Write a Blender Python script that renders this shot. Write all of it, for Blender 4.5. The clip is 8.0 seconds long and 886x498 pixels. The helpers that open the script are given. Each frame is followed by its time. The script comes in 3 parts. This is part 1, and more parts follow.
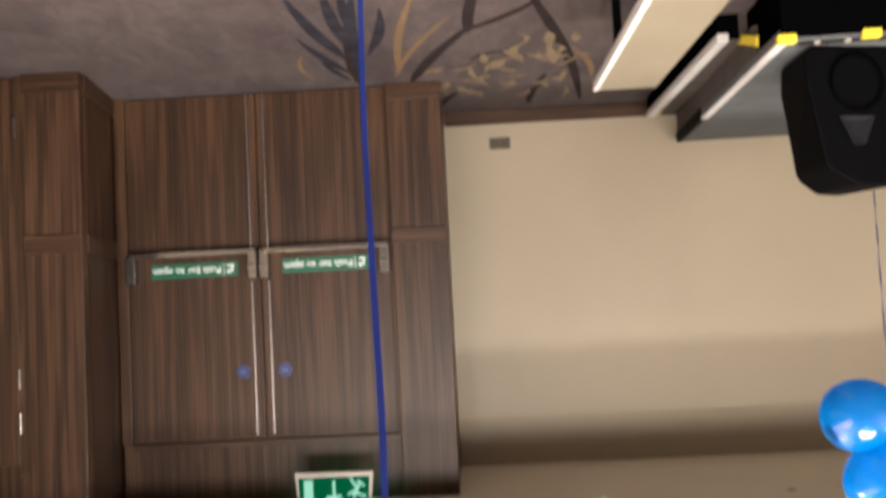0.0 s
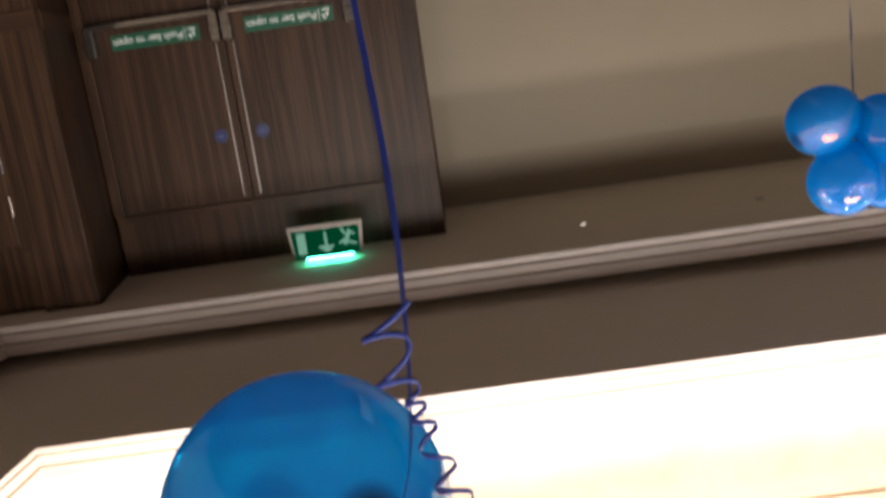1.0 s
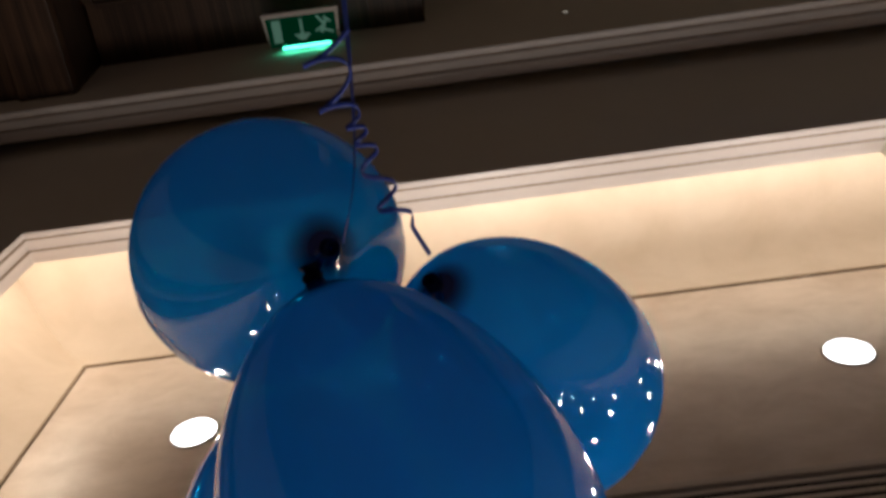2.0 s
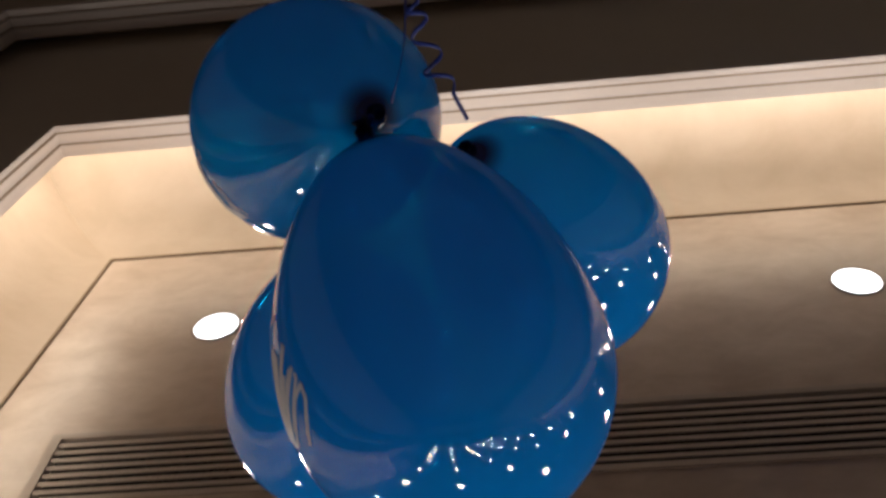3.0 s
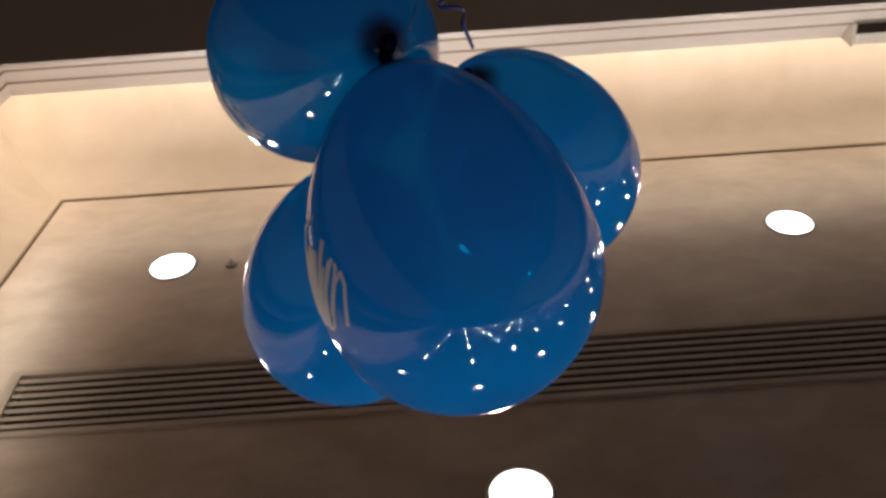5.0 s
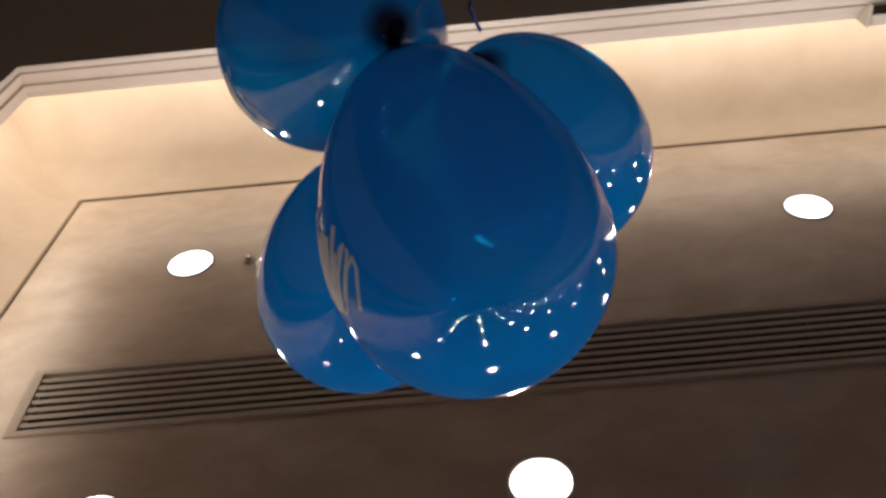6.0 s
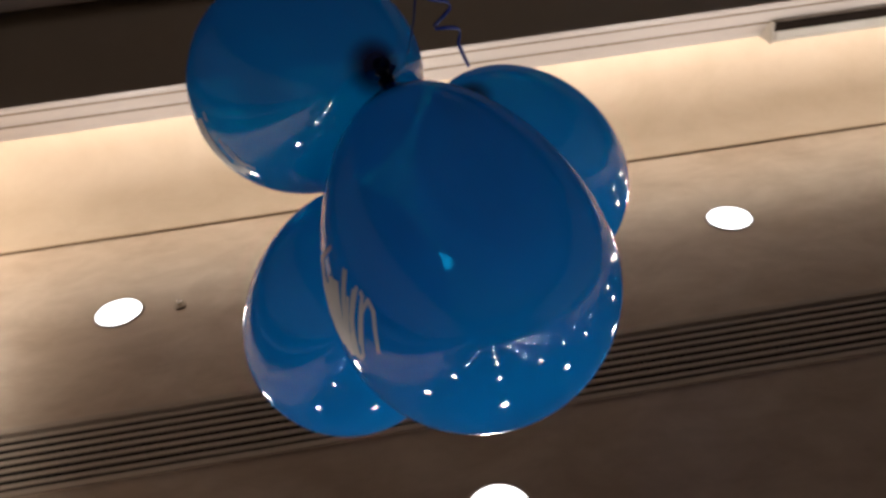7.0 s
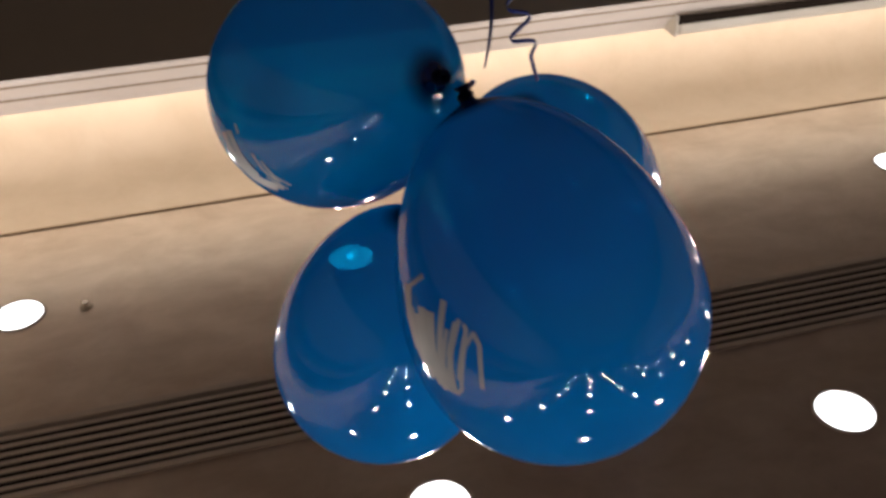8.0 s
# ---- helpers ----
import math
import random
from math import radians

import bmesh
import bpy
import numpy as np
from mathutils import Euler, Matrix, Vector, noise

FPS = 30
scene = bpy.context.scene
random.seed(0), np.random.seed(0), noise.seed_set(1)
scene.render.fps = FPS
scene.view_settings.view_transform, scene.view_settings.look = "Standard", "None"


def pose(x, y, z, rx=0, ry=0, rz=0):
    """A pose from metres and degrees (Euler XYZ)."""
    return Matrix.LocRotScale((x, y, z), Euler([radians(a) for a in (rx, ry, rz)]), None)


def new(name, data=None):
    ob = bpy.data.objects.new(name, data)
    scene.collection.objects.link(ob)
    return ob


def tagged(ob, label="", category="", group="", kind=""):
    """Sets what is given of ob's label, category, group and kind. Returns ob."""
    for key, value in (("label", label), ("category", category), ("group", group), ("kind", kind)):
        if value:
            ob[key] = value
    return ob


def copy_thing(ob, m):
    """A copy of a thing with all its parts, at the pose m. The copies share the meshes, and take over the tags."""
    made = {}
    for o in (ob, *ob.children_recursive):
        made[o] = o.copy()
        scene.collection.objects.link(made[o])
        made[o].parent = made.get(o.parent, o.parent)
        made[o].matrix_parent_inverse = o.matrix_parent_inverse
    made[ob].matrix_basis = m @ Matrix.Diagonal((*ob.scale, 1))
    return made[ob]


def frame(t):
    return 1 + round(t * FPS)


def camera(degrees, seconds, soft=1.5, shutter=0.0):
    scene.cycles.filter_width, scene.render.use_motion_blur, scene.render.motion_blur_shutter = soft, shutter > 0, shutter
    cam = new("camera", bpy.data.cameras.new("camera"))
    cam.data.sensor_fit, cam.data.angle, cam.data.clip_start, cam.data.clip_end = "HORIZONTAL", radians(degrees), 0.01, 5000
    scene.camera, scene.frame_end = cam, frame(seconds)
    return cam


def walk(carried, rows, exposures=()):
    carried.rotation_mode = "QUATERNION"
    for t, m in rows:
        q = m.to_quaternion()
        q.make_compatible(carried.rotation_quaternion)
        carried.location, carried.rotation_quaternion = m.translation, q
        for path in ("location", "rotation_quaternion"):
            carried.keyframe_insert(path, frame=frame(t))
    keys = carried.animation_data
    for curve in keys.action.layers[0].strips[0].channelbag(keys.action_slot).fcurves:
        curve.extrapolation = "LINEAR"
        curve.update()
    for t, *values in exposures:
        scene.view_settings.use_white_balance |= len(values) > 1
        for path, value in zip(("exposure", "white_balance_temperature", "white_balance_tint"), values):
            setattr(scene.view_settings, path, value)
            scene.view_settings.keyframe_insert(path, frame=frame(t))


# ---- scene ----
import itertools

cam = camera(52.13, 8.0, soft=3.2, shutter=0.4)
# seconds, eye, pitch, roll, yaw: the camera is held upside down
PATH = [
    (0.0, 0.000, -0.449, 1.398, 93.567, 182.894, -1.825),
    (0.5, 0.015, -0.501, 1.416, 85.402, 184.548, -0.533),
    (1.0, 0.012, -0.513, 1.408, 77.504, 188.007, 0.204),
    (1.5, -0.010, -0.548, 1.439, 70.528, 187.197, 0.032),
    (2.0, -0.012, -0.561, 1.443, 64.665, 187.632, 1.163),
    (2.2, 0.035, -0.578, 1.452, 63.093, 187.168, 2.507),
    (3.5, -0.013, -0.693, 1.434, 59.036, 184.849, -2.897),
    (4.0, 0.031, -0.722, 1.417, 57.850, 182.153, 1.996),
    (4.5, 0.064, -0.741, 1.417, 57.261, 182.478, 2.193),
    (5.8, 0.053, -0.768, 1.427, 55.858, 184.984, 1.924),
    (6.0, 0.056, -0.762, 1.427, 56.213, 185.028, 1.828),
    (6.5, 0.082, -0.755, 1.421, 56.938, 185.416, 4.047),
    (7.0, 0.130, -0.749, 1.417, 57.466, 185.123, 8.200),
    (7.5, 0.234, -0.745, 1.405, 57.208, 182.821, 14.008),
    (8.0, 0.282, -0.667, 1.400, 56.070, 181.756, 15.030),
]
walk(cam, [(t, pose(*p)) for t, *p in PATH],
     exposures=[(0.0, 1.42), (0.5, 1.5), (0.7, 1.2), (1.0, 0.25), (1.5, -0.85), (2.0, -1.4), (2.2, -1.46), (3.5, -1.5), (8.0, -1.46)])

# ---- plan ----
SOFFIT, MID, LIP, TOP = 2.548, 2.794, 3.017, 3.515
N_OUT0, N_OUT1 = 4.231, 4.515     # outer step of the north soffit: lower and upper edge
E_OUT0, E_OUT1 = 2.60, 2.80
N_IN0, N_IN1 = 3.019, 3.212        # inner step that hides the light strip
E_IN0, E_IN1 = 1.916, 2.019
N_LINE, E_LINE = 3.072, 1.881     # thin groove round the raised ceiling
WALL_N, WALL_E, WALL_W, WALL_S = 6.085, 4.20, -7.0, -18.0
DOOR_Y = 5.149
W_IN0, S_IN0 = -6.0, -16.8
SKEW = 0.06                       # the east side runs off square by this much a metre

# ---- world and lights ----
world = bpy.data.worlds.new("world")
scene.world = world
world.use_nodes = True
world.node_tree.nodes["Background"].inputs[0].default_value = (0.02, 0.018, 0.016, 1)
world.node_tree.nodes["Background"].inputs[1].default_value = 0.2

WARM = (1.0, 0.85, 0.665)
LAMP = (1.0, 0.935, 0.875)


def area(name, m, sx, sy, watts, colour, spread=180):
    d = bpy.data.lights.new(name, "AREA")
    d.shape, d.size, d.size_y, d.energy, d.color = "RECTANGLE", sx, sy, watts, colour
    d.spread = radians(spread)
    ob = new(name, d)
    ob.matrix_world = m
    return ob


# hidden strips behind the inner lip, shining up into the cove
MID_Y = (N_IN1 - 4.0) / 2
area("cove_strip_lamp", pose((E_IN1 + W_IN0) / 2 + 0.1, N_IN1 + 0.115, LIP - 0.058, 180, 0, 0), 7.9, 0.05, 72, WARM)
area("cove_strip_lamp", pose(E_IN1 + 0.115 + SKEW * (N_IN1 - MID_Y), MID_Y + 0.1, LIP - 0.058, 180, 0, math.degrees(math.atan(SKEW))), 0.05, 7.3, 80, WARM)
area("cove_strip_lamp", pose(W_IN0 - 0.22, MID_Y, LIP - 0.08, 180, 0, 0), 0.05, 7.3, 60, WARM)

DOWNLIGHTS = [(1.214, 2.44), (-0.091, 2.44), (-1.396, 2.44), (-2.70, 2.44), (-4.01, 2.44), (1.246, 1.082), (-0.112, 1.082), (-1.47, 1.082), (-2.83, 1.082), (-4.19, 1.082)]
BACK_LIGHTS = [(x, y) for y in (-0.9, -2.3, -3.7, -5.1, -6.5, -7.9, -9.3) for x in (1.22, -0.13, -1.49, -2.86, -4.22)]


# ---- materials ----
def mat(name, colour=(0.5, 0.5, 0.5), rough=0.5, metal=0.0):
    m = bpy.data.materials.new(name)
    m.use_nodes = True
    b = m.node_tree.nodes["Principled BSDF"]
    b.inputs["Base Color"].default_value = (*colour, 1)
    b.inputs["Roughness"].default_value = rough
    b.inputs["Metallic"].default_value = metal
    if max(colour) < 0.02:
        b.inputs["Specular IOR Level"].default_value = 0.05
    return m


def node(m, kind, **values):
    n = m.node_tree.nodes.new(kind)
    for k, v in values.items():
        n.inputs[k].default_value = v
    return n


def link(m, a, b):
    m.node_tree.links.new(a, b)


def bsdf(m):
    return m.node_tree.nodes["Principled BSDF"]


def coords(m, scale=(1, 1, 1), kind="Object"):
    tc = node(m, "ShaderNodeTexCoord")
    mp = node(m, "ShaderNodeMapping")
    mp.inputs["Scale"].default_value = scale
    link(m, tc.outputs[kind], mp.inputs["Vector"])
    return mp.outputs["Vector"]


def noise_tex(m, vec, scale, detail=4, rough=0.55, distort=0.0):
    n = node(m, "ShaderNodeTexNoise", Scale=scale, Detail=detail, Roughness=rough, Distortion=distort)
    link(m, vec, n.inputs["Vector"])
    return n.outputs["Fac"]


def ramp(m, fac, stops):
    r = node(m, "ShaderNodeValToRGB")
    els = r.color_ramp.elements
    while len(els) < len(stops):
        els.new(0.5)
    for e, (p, c) in zip(els, stops):
        e.position, e.color = p, (*c, 1)
    link(m, fac, r.inputs["Fac"])
    return r.outputs["Color"]


def mix(m, fac, a, b, how="MIX"):
    n = node(m, "ShaderNodeMix")
    n.data_type, n.blend_type = "RGBA", how
    for value, socket in ((fac, n.inputs[0]), (a, n.inputs[6]), (b, n.inputs[7])):
        if isinstance(value, (int, float)):
            socket.default_value = value
        elif isinstance(value, tuple):
            socket.default_value = (*value, 1)
        else:
            link(m, value, socket)
    return n.outputs[2]


def bump(m, height, strength=0.2, dist=0.002):
    n = node(m, "ShaderNodeBump", Strength=strength, Distance=dist)
    link(m, height, n.inputs["Height"])
    link(m, n.outputs["Normal"], bsdf(m).inputs["Normal"])


def plaster(name, a, b, rough=0.6, scale=2.2, amount=0.15):
    m = mat(name, a, rough)
    v = coords(m)
    big = noise_tex(m, v, scale, 5, 0.6)
    fine = noise_tex(m, v, 60, 3, 0.6)
    c = ramp(m, big, [(0.3, a), (0.7, b)])
    link(m, mix(m, amount, c, ramp(m, fine, [(0.3, tuple(x * 0.8 for x in a)), (0.7, b)])), bsdf(m).inputs["Base Color"])
    bump(m, fine, 0.12, 0.001)
    return m


def wood(name, dark, mid, light, axis="z"):
    m = mat(name, mid, 0.45)
    bsdf(m).inputs["Specular IOR Level"].default_value = 0.28
    sc = {"z": (1, 1, 0.035), "x": (0.035, 1, 1), "y": (1, 0.035, 1)}[axis]
    v = coords(m, sc, "Object")
    info = node(m, "ShaderNodeObjectInfo")
    add = node(m, "ShaderNodeVectorMath")
    add.operation = "ADD"
    link(m, v, add.inputs[0])
    mul = node(m, "ShaderNodeVectorMath")
    mul.operation = "SCALE"
    mul.inputs[0].default_value = (7.0, 3.0, 5.0)
    link(m, info.outputs["Random"], mul.inputs["Scale"])
    link(m, mul.outputs[0], add.inputs[1])
    v = add.outputs[0]
    stripe = noise_tex(m, v, 31, 2, 0.45, 0.1)
    fine = noise_tex(m, v, 150, 2, 0.5)
    broad = noise_tex(m, v, 5, 2, 0.5)
    flat = {"z": (1, 1, 0), "x": (0, 1, 1), "y": (1, 0, 1)}[axis]
    wv = node(m, "ShaderNodeTexWave", Scale=24.0, Distortion=3.2, Detail=2.0)
    wv.bands_direction = "DIAGONAL"
    wv.inputs["Detail Scale"].default_value = 0.35
    link(m, coords(m, flat), wv.inputs["Vector"])
    c = ramp(m, stripe, [(0.40, dark), (0.5, mid), (0.60, light)])
    c = mix(m, 0.22, c, ramp(m, fine, [(0.35, dark), (0.65, light)]))
    c = mix(m, 0.25, c, ramp(m, broad, [(0.35, dark), (0.65, light)]))
    c = mix(m, 0.2, c, ramp(m, wv.outputs["Fac"], [(0.2, dark), (0.6, mid), (0.95, light)]))
    link(m, c, bsdf(m).inputs["Base Color"])
    bump(m, stripe, 0.15, 0.0015)
    return m


def shine(name, colour, strength):
    m = bpy.data.materials.new(name)
    m.use_nodes = True
    nt = m.node_tree
    nt.nodes.clear()
    o, e = nt.nodes.new("ShaderNodeOutputMaterial"), nt.nodes.new("ShaderNodeEmission")
    e.inputs[0].default_value, e.inputs[1].default_value = (*colour, 1), strength
    nt.links.new(e.outputs[0], o.inputs[0])
    return m


M_WALL = plaster("cream wallcovering", (0.280, 0.226, 0.156), (0.305, 0.247, 0.172), 0.55, 0.8)
M_WALL2 = plaster("tan wallcovering", (0.26, 0.21, 0.16), (0.30, 0.245, 0.185), 0.6, 0.8)
M_SOFFIT = plaster("beige ceiling paint", (0.79, 0.72, 0.59), (0.84, 0.77, 0.64), 0.7, 1.1)
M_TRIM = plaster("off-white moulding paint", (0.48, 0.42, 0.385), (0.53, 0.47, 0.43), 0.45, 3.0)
# brown for the painted shade in the moulding grooves, and for the ceiling line
M_GROOVE = mat("groove shade and line brown", (0.20, 0.14, 0.09), 0.7)
M_WOOD = wood("dark zebra veneer", (0.0135, 0.0057, 0.0029), (0.0325, 0.0145, 0.0072), (0.0740, 0.0360, 0.0178))
M_WOODX = wood("dark zebra veneer lengthwise", (0.0135, 0.0057, 0.0029), (0.0325, 0.0145, 0.0072), (0.0740, 0.0360, 0.0178), "x")
M_CHROME = mat("brushed steel", (0.44, 0.42, 0.40), 0.16, 1.0)
M_ROD = mat("dull steel", (0.30, 0.27, 0.25), 0.38, 1.0)
M_GREEN = mat("green sign film", (0.0, 0.085, 0.045), 0.4)
M_WHITE = mat("white sign print", (0.85, 0.86, 0.84), 0.5)
M_BLUE_SIGN = mat("blue sign film", (0.012, 0.022, 0.10), 0.4)
M_DIM = mat("faded blue print", (0.10, 0.13, 0.28), 0.5)
M_BLACK = mat("black gear", (0.0016, 0.0016, 0.0019), 0.6)
bsdf(M_BLACK).inputs["Specular IOR Level"].default_value = 0.025
M_CLOTH = mat("black cloth", (0.0012, 0.0012, 0.0014), 0.95)
bsdf(M_CLOTH).inputs["Specular IOR Level"].default_value = 0.0
M_DARK = mat("near-black backing", (0.01, 0.009, 0.008), 0.8)
M_LENS = shine("downlight lens", (0.98, 0.98, 1.0), 18)
M_BULB = shine("downlight core", (0.98, 0.98, 1.0), 70)
M_GRILLE = plaster("grille enamel", (0.46, 0.40, 0.355), (0.50, 0.44, 0.39), 0.5, 6)
M_STAGE = plaster("grey stage carpet", (0.072, 0.074, 0.075), (0.10, 0.102, 0.102), 0.9, 6)
M_TREAD = plaster("brown step covering", (0.046, 0.033, 0.028), (0.07, 0.051, 0.042), 0.85, 8)
M_NOSING = plaster("white step nosing", (0.56, 0.535, 0.51), (0.61, 0.585, 0.56), 0.5, 9)
M_YELLOW = mat("yellow tape", (0.80, 0.62, 0.03), 0.5)
M_CREAM = plaster("cream laminate", (0.18, 0.15, 0.104), (0.21, 0.178, 0.126), 0.45, 3)
M_CASING = plaster("housing enamel", (0.42, 0.375, 0.315), (0.47, 0.42, 0.355), 0.4, 4)


def ceiling_finish(name, base, clouds, brush, rough, gloss):
    """Pearly brushed plaster with trowel clouds."""
    m = mat(name, (0.6, 0.5, 0.38), 0.42)
    cloud = noise_tex(m, coords(m, (1.0, 1.5, 1.0)), 3.4, 7, 0.62, 0.35)
    sweep = noise_tex(m, coords(m, (1.0, 2.6, 1.0)), 6.5, 5, 0.6, 0.4)
    c = ramp(m, cloud, [(0.36, (base[0] - clouds, base[1] - clouds, base[2] - clouds)), (0.64, (base[0] + clouds, base[1] + clouds, base[2] + clouds))])
    c = mix(m, brush, c, ramp(m, sweep, [(0.35, (0.43, 0.34, 0.26)), (0.7, (0.62, 0.52, 0.41))]))
    link(m, c, bsdf(m).inputs["Base Color"])
    rr = node(m, "ShaderNodeMapRange")
    rr.inputs["To Min"].default_value, rr.inputs["To Max"].default_value = rough, rough + 0.2
    link(m, cloud, rr.inputs["Value"])
    link(m, rr.outputs[0], bsdf(m).inputs["Roughness"])
    bsdf(m).inputs["Specular IOR Level"].default_value = gloss
    bump(m, cloud, 0.24, 0.006)
    return m


def carpet_finish():
    m = mat("woven carpet", (0.18, 0.16, 0.14), 0.95)
    v = coords(m)
    long = coords(m, (1.0, 0.5, 1.0))
    a = noise_tex(m, long, 3.3, 6, 0.62, 0.5)
    b = noise_tex(m, long, 7.0, 5, 0.6, 0.4)
    wide = noise_tex(m, v, 0.9, 2, 0.5)
    pile = noise_tex(m, v, 160, 2, 0.6)
    c = ramp(m, a, [(0.32, (0.028, 0.015, 0.018)), (0.45, (0.066, 0.040, 0.042)), (0.56, (0.150, 0.116, 0.104)), (0.66, (0.082, 0.052, 0.052)), (0.76, (0.045, 0.028, 0.030))])
    c = mix(m, 0.48, c, ramp(m, b, [(0.38, (0.165, 0.132, 0.112)), (0.50, (0.050, 0.029, 0.032)), (0.60, (0.120, 0.092, 0.070)), (0.7, (0.060, 0.040, 0.040))]))
    c = mix(m, 0.34, c, ramp(m, wide, [(0.40, (0.045, 0.024, 0.026)), (0.58, (0.120, 0.094, 0.080))]))
    c = mix(m, 0.2, c, ramp(m, pile, [(0.3, (0.036, 0.025, 0.025)), (0.7, (0.150, 0.114, 0.102))]))
    c = mix(m, 1.0, c, (0.60, 0.57, 0.59), "MULTIPLY")
    link(m, c, bsdf(m).inputs["Base Color"])
    bump(m, pile, 0.5, 0.003)
    return m


M_CEIL = ceiling_finish("pearl trowelled plaster", (0.53, 0.435, 0.367), 0.08, 0.14, 0.24, 1.0)
M_COVE = ceiling_finish("smooth pearl plaster", (0.49, 0.402, 0.318), 0.03, 0.05, 0.42, 0.5)
M_CARPET = carpet_finish()


def latex(name, thin, thick, body, skin):
    """Stretched latex: tinted see-through film, a share of scattered blue, and a clear gloss on top."""
    m = bpy.data.materials.new(name)
    m.use_nodes = True
    nt = m.node_tree
    nt.nodes.clear()
    out = nt.nodes.new("ShaderNodeOutputMaterial")
    see = nt.nodes.new("ShaderNodeBsdfTransparent")
    diff = nt.nodes.new("ShaderNodeBsdfDiffuse")
    tran = nt.nodes.new("ShaderNodeBsdfTranslucent")
    gloss = nt.nodes.new("ShaderNodeBsdfGlossy")
    gloss.inputs["Roughness"].default_value = 0.012
    gloss.inputs["Color"].default_value = (1, 1, 1, 1)
    tc = nt.nodes.new("ShaderNodeTexCoord")
    sep = nt.nodes.new("ShaderNodeSeparateXYZ")
    nt.links.new(tc.outputs["Generated"], sep.inputs[0])
    r = nt.nodes.new("ShaderNodeValToRGB")
    e = r.color_ramp.elements
    e[0].position, e[0].color = 0.014, (0, 0, 0, 1)
    e[1].position, e[1].color = 0.042, (1, 1, 1, 1)
    a, b = e.new(0.972), e.new(0.996)
    a.color, b.color = (1, 1, 1, 1), (0.35, 0.35, 0.35, 1)
    r.color_ramp.interpolation = "EASE"
    nt.links.new(sep.outputs["Z"], r.inputs["Fac"])
    mx = nt.nodes.new("ShaderNodeMix")
    mx.data_type = "RGBA"
    mx.inputs[6].default_value, mx.inputs[7].default_value = (*thick, 1), (*thin, 1)
    nt.links.new(r.outputs[0], mx.inputs[0])
    nt.links.new(mx.outputs[2], see.inputs[0])
    mb = nt.nodes.new("ShaderNodeMix")
    mb.data_type = "RGBA"
    mb.inputs[6].default_value, mb.inputs[7].default_value = (*thick, 1), (*body, 1)
    nt.links.new(r.outputs[0], mb.inputs[0])
    nt.links.new(mb.outputs[2], tran.inputs["Color"])
    md = nt.nodes.new("ShaderNodeMix")
    md.data_type = "RGBA"
    md.inputs[6].default_value, md.inputs[7].default_value = (*thick, 1), (*skin, 1)
    nt.links.new(r.outputs[0], md.inputs[0])
    nt.links.new(md.outputs[2], diff.inputs["Color"])
    scat = nt.nodes.new("ShaderNodeMixShader")
    scat.inputs[0].default_value = 0.55
    nt.links.new(diff.outputs[0], scat.inputs[1])
    nt.links.new(tran.outputs[0], scat.inputs[2])
    film = nt.nodes.new("ShaderNodeMixShader")
    film.inputs[0].default_value = 0.73
    nt.links.new(see.outputs[0], film.inputs[1])
    nt.links.new(scat.outputs[0], film.inputs[2])
    lw = nt.nodes.new("ShaderNodeLayerWeight")
    lw.inputs["Blend"].default_value = 0.5
    pw = nt.nodes.new("ShaderNodeMath")
    pw.operation, pw.inputs[1].default_value = "POWER", 5.0
    nt.links.new(lw.outputs["Facing"], pw.inputs[0])
    fr = nt.nodes.new("ShaderNodeMath")
    fr.operation, fr.inputs[1].default_value, fr.inputs[2].default_value = "MULTIPLY_ADD", 0.54, 0.05
    nt.links.new(pw.outputs[0], fr.inputs[0])
    top = nt.nodes.new("ShaderNodeMixShader")
    nt.links.new(fr.outputs[0], top.inputs[0])
    nt.links.new(film.outputs[0], top.inputs[1])
    nt.links.new(gloss.outputs[0], top.inputs[2])
    nt.links.new(top.outputs[0], out.inputs[0])
    return m


M_LATEX = latex("blue latex", (0.003, 0.57, 0.80), (0.0005, 0.008, 0.045), (0.0003, 0.345, 0.70), (0.0, 0.205, 0.60))
M_KNOT = mat("thick blue latex", (0.001, 0.003, 0.015), 0.6)
M_RIBBON = mat("blue curling ribbon", (0.009, 0.027, 0.20), 0.45)
M_PRINT = mat("silver grey print", (0.36, 0.38, 0.41), 0.5)


# ---- mesh helpers ----
def mesh_of(name, bm, material, smooth=False):
    me = bpy.data.meshes.new(name)
    bmesh.ops.recalc_face_normals(bm, faces=bm.faces)
    bm.to_mesh(me)
    bm.free()
    me.materials.append(material)
    if smooth:
        for p in me.polygons:
            p.use_smooth = True
    return me


def thing(name, bm, material, label="", category="", group="", kind="", smooth=False):
    return tagged(new(name, mesh_of(name, bm, material, smooth)), label, category, group, kind)


def part(name, bm, material, parent, label="", smooth=False):
    ob = new(name, mesh_of(name, bm, material, smooth))
    ob.parent = parent
    if label:
        ob["label"] = label
    return ob


def holder(name, at, label, category, group="", kind=""):
    ob = new(name)
    ob.location = at
    ob.empty_display_size = 0.1
    return tagged(ob, label, category, group, kind)


def box(x0, x1, y0, y1, z0, z1, bevel=0.0, bm=None):
    own = bmesh.new()
    bmesh.ops.create_cube(own, size=1)
    for v in own.verts:
        v.co = Vector(((x0 + x1) / 2 + v.co.x * (x1 - x0), (y0 + y1) / 2 + v.co.y * (y1 - y0), (z0 + z1) / 2 + v.co.z * (z1 - z0)))
    if bevel:
        bmesh.ops.bevel(own, geom=own.edges[:], offset=bevel, segments=2, affect="EDGES", profile=0.5)
    if bm is None:
        return own
    me = bpy.data.meshes.new("t")
    own.to_mesh(me)
    own.free()
    bm.from_mesh(me)
    bpy.data.meshes.remove(me)
    return bm


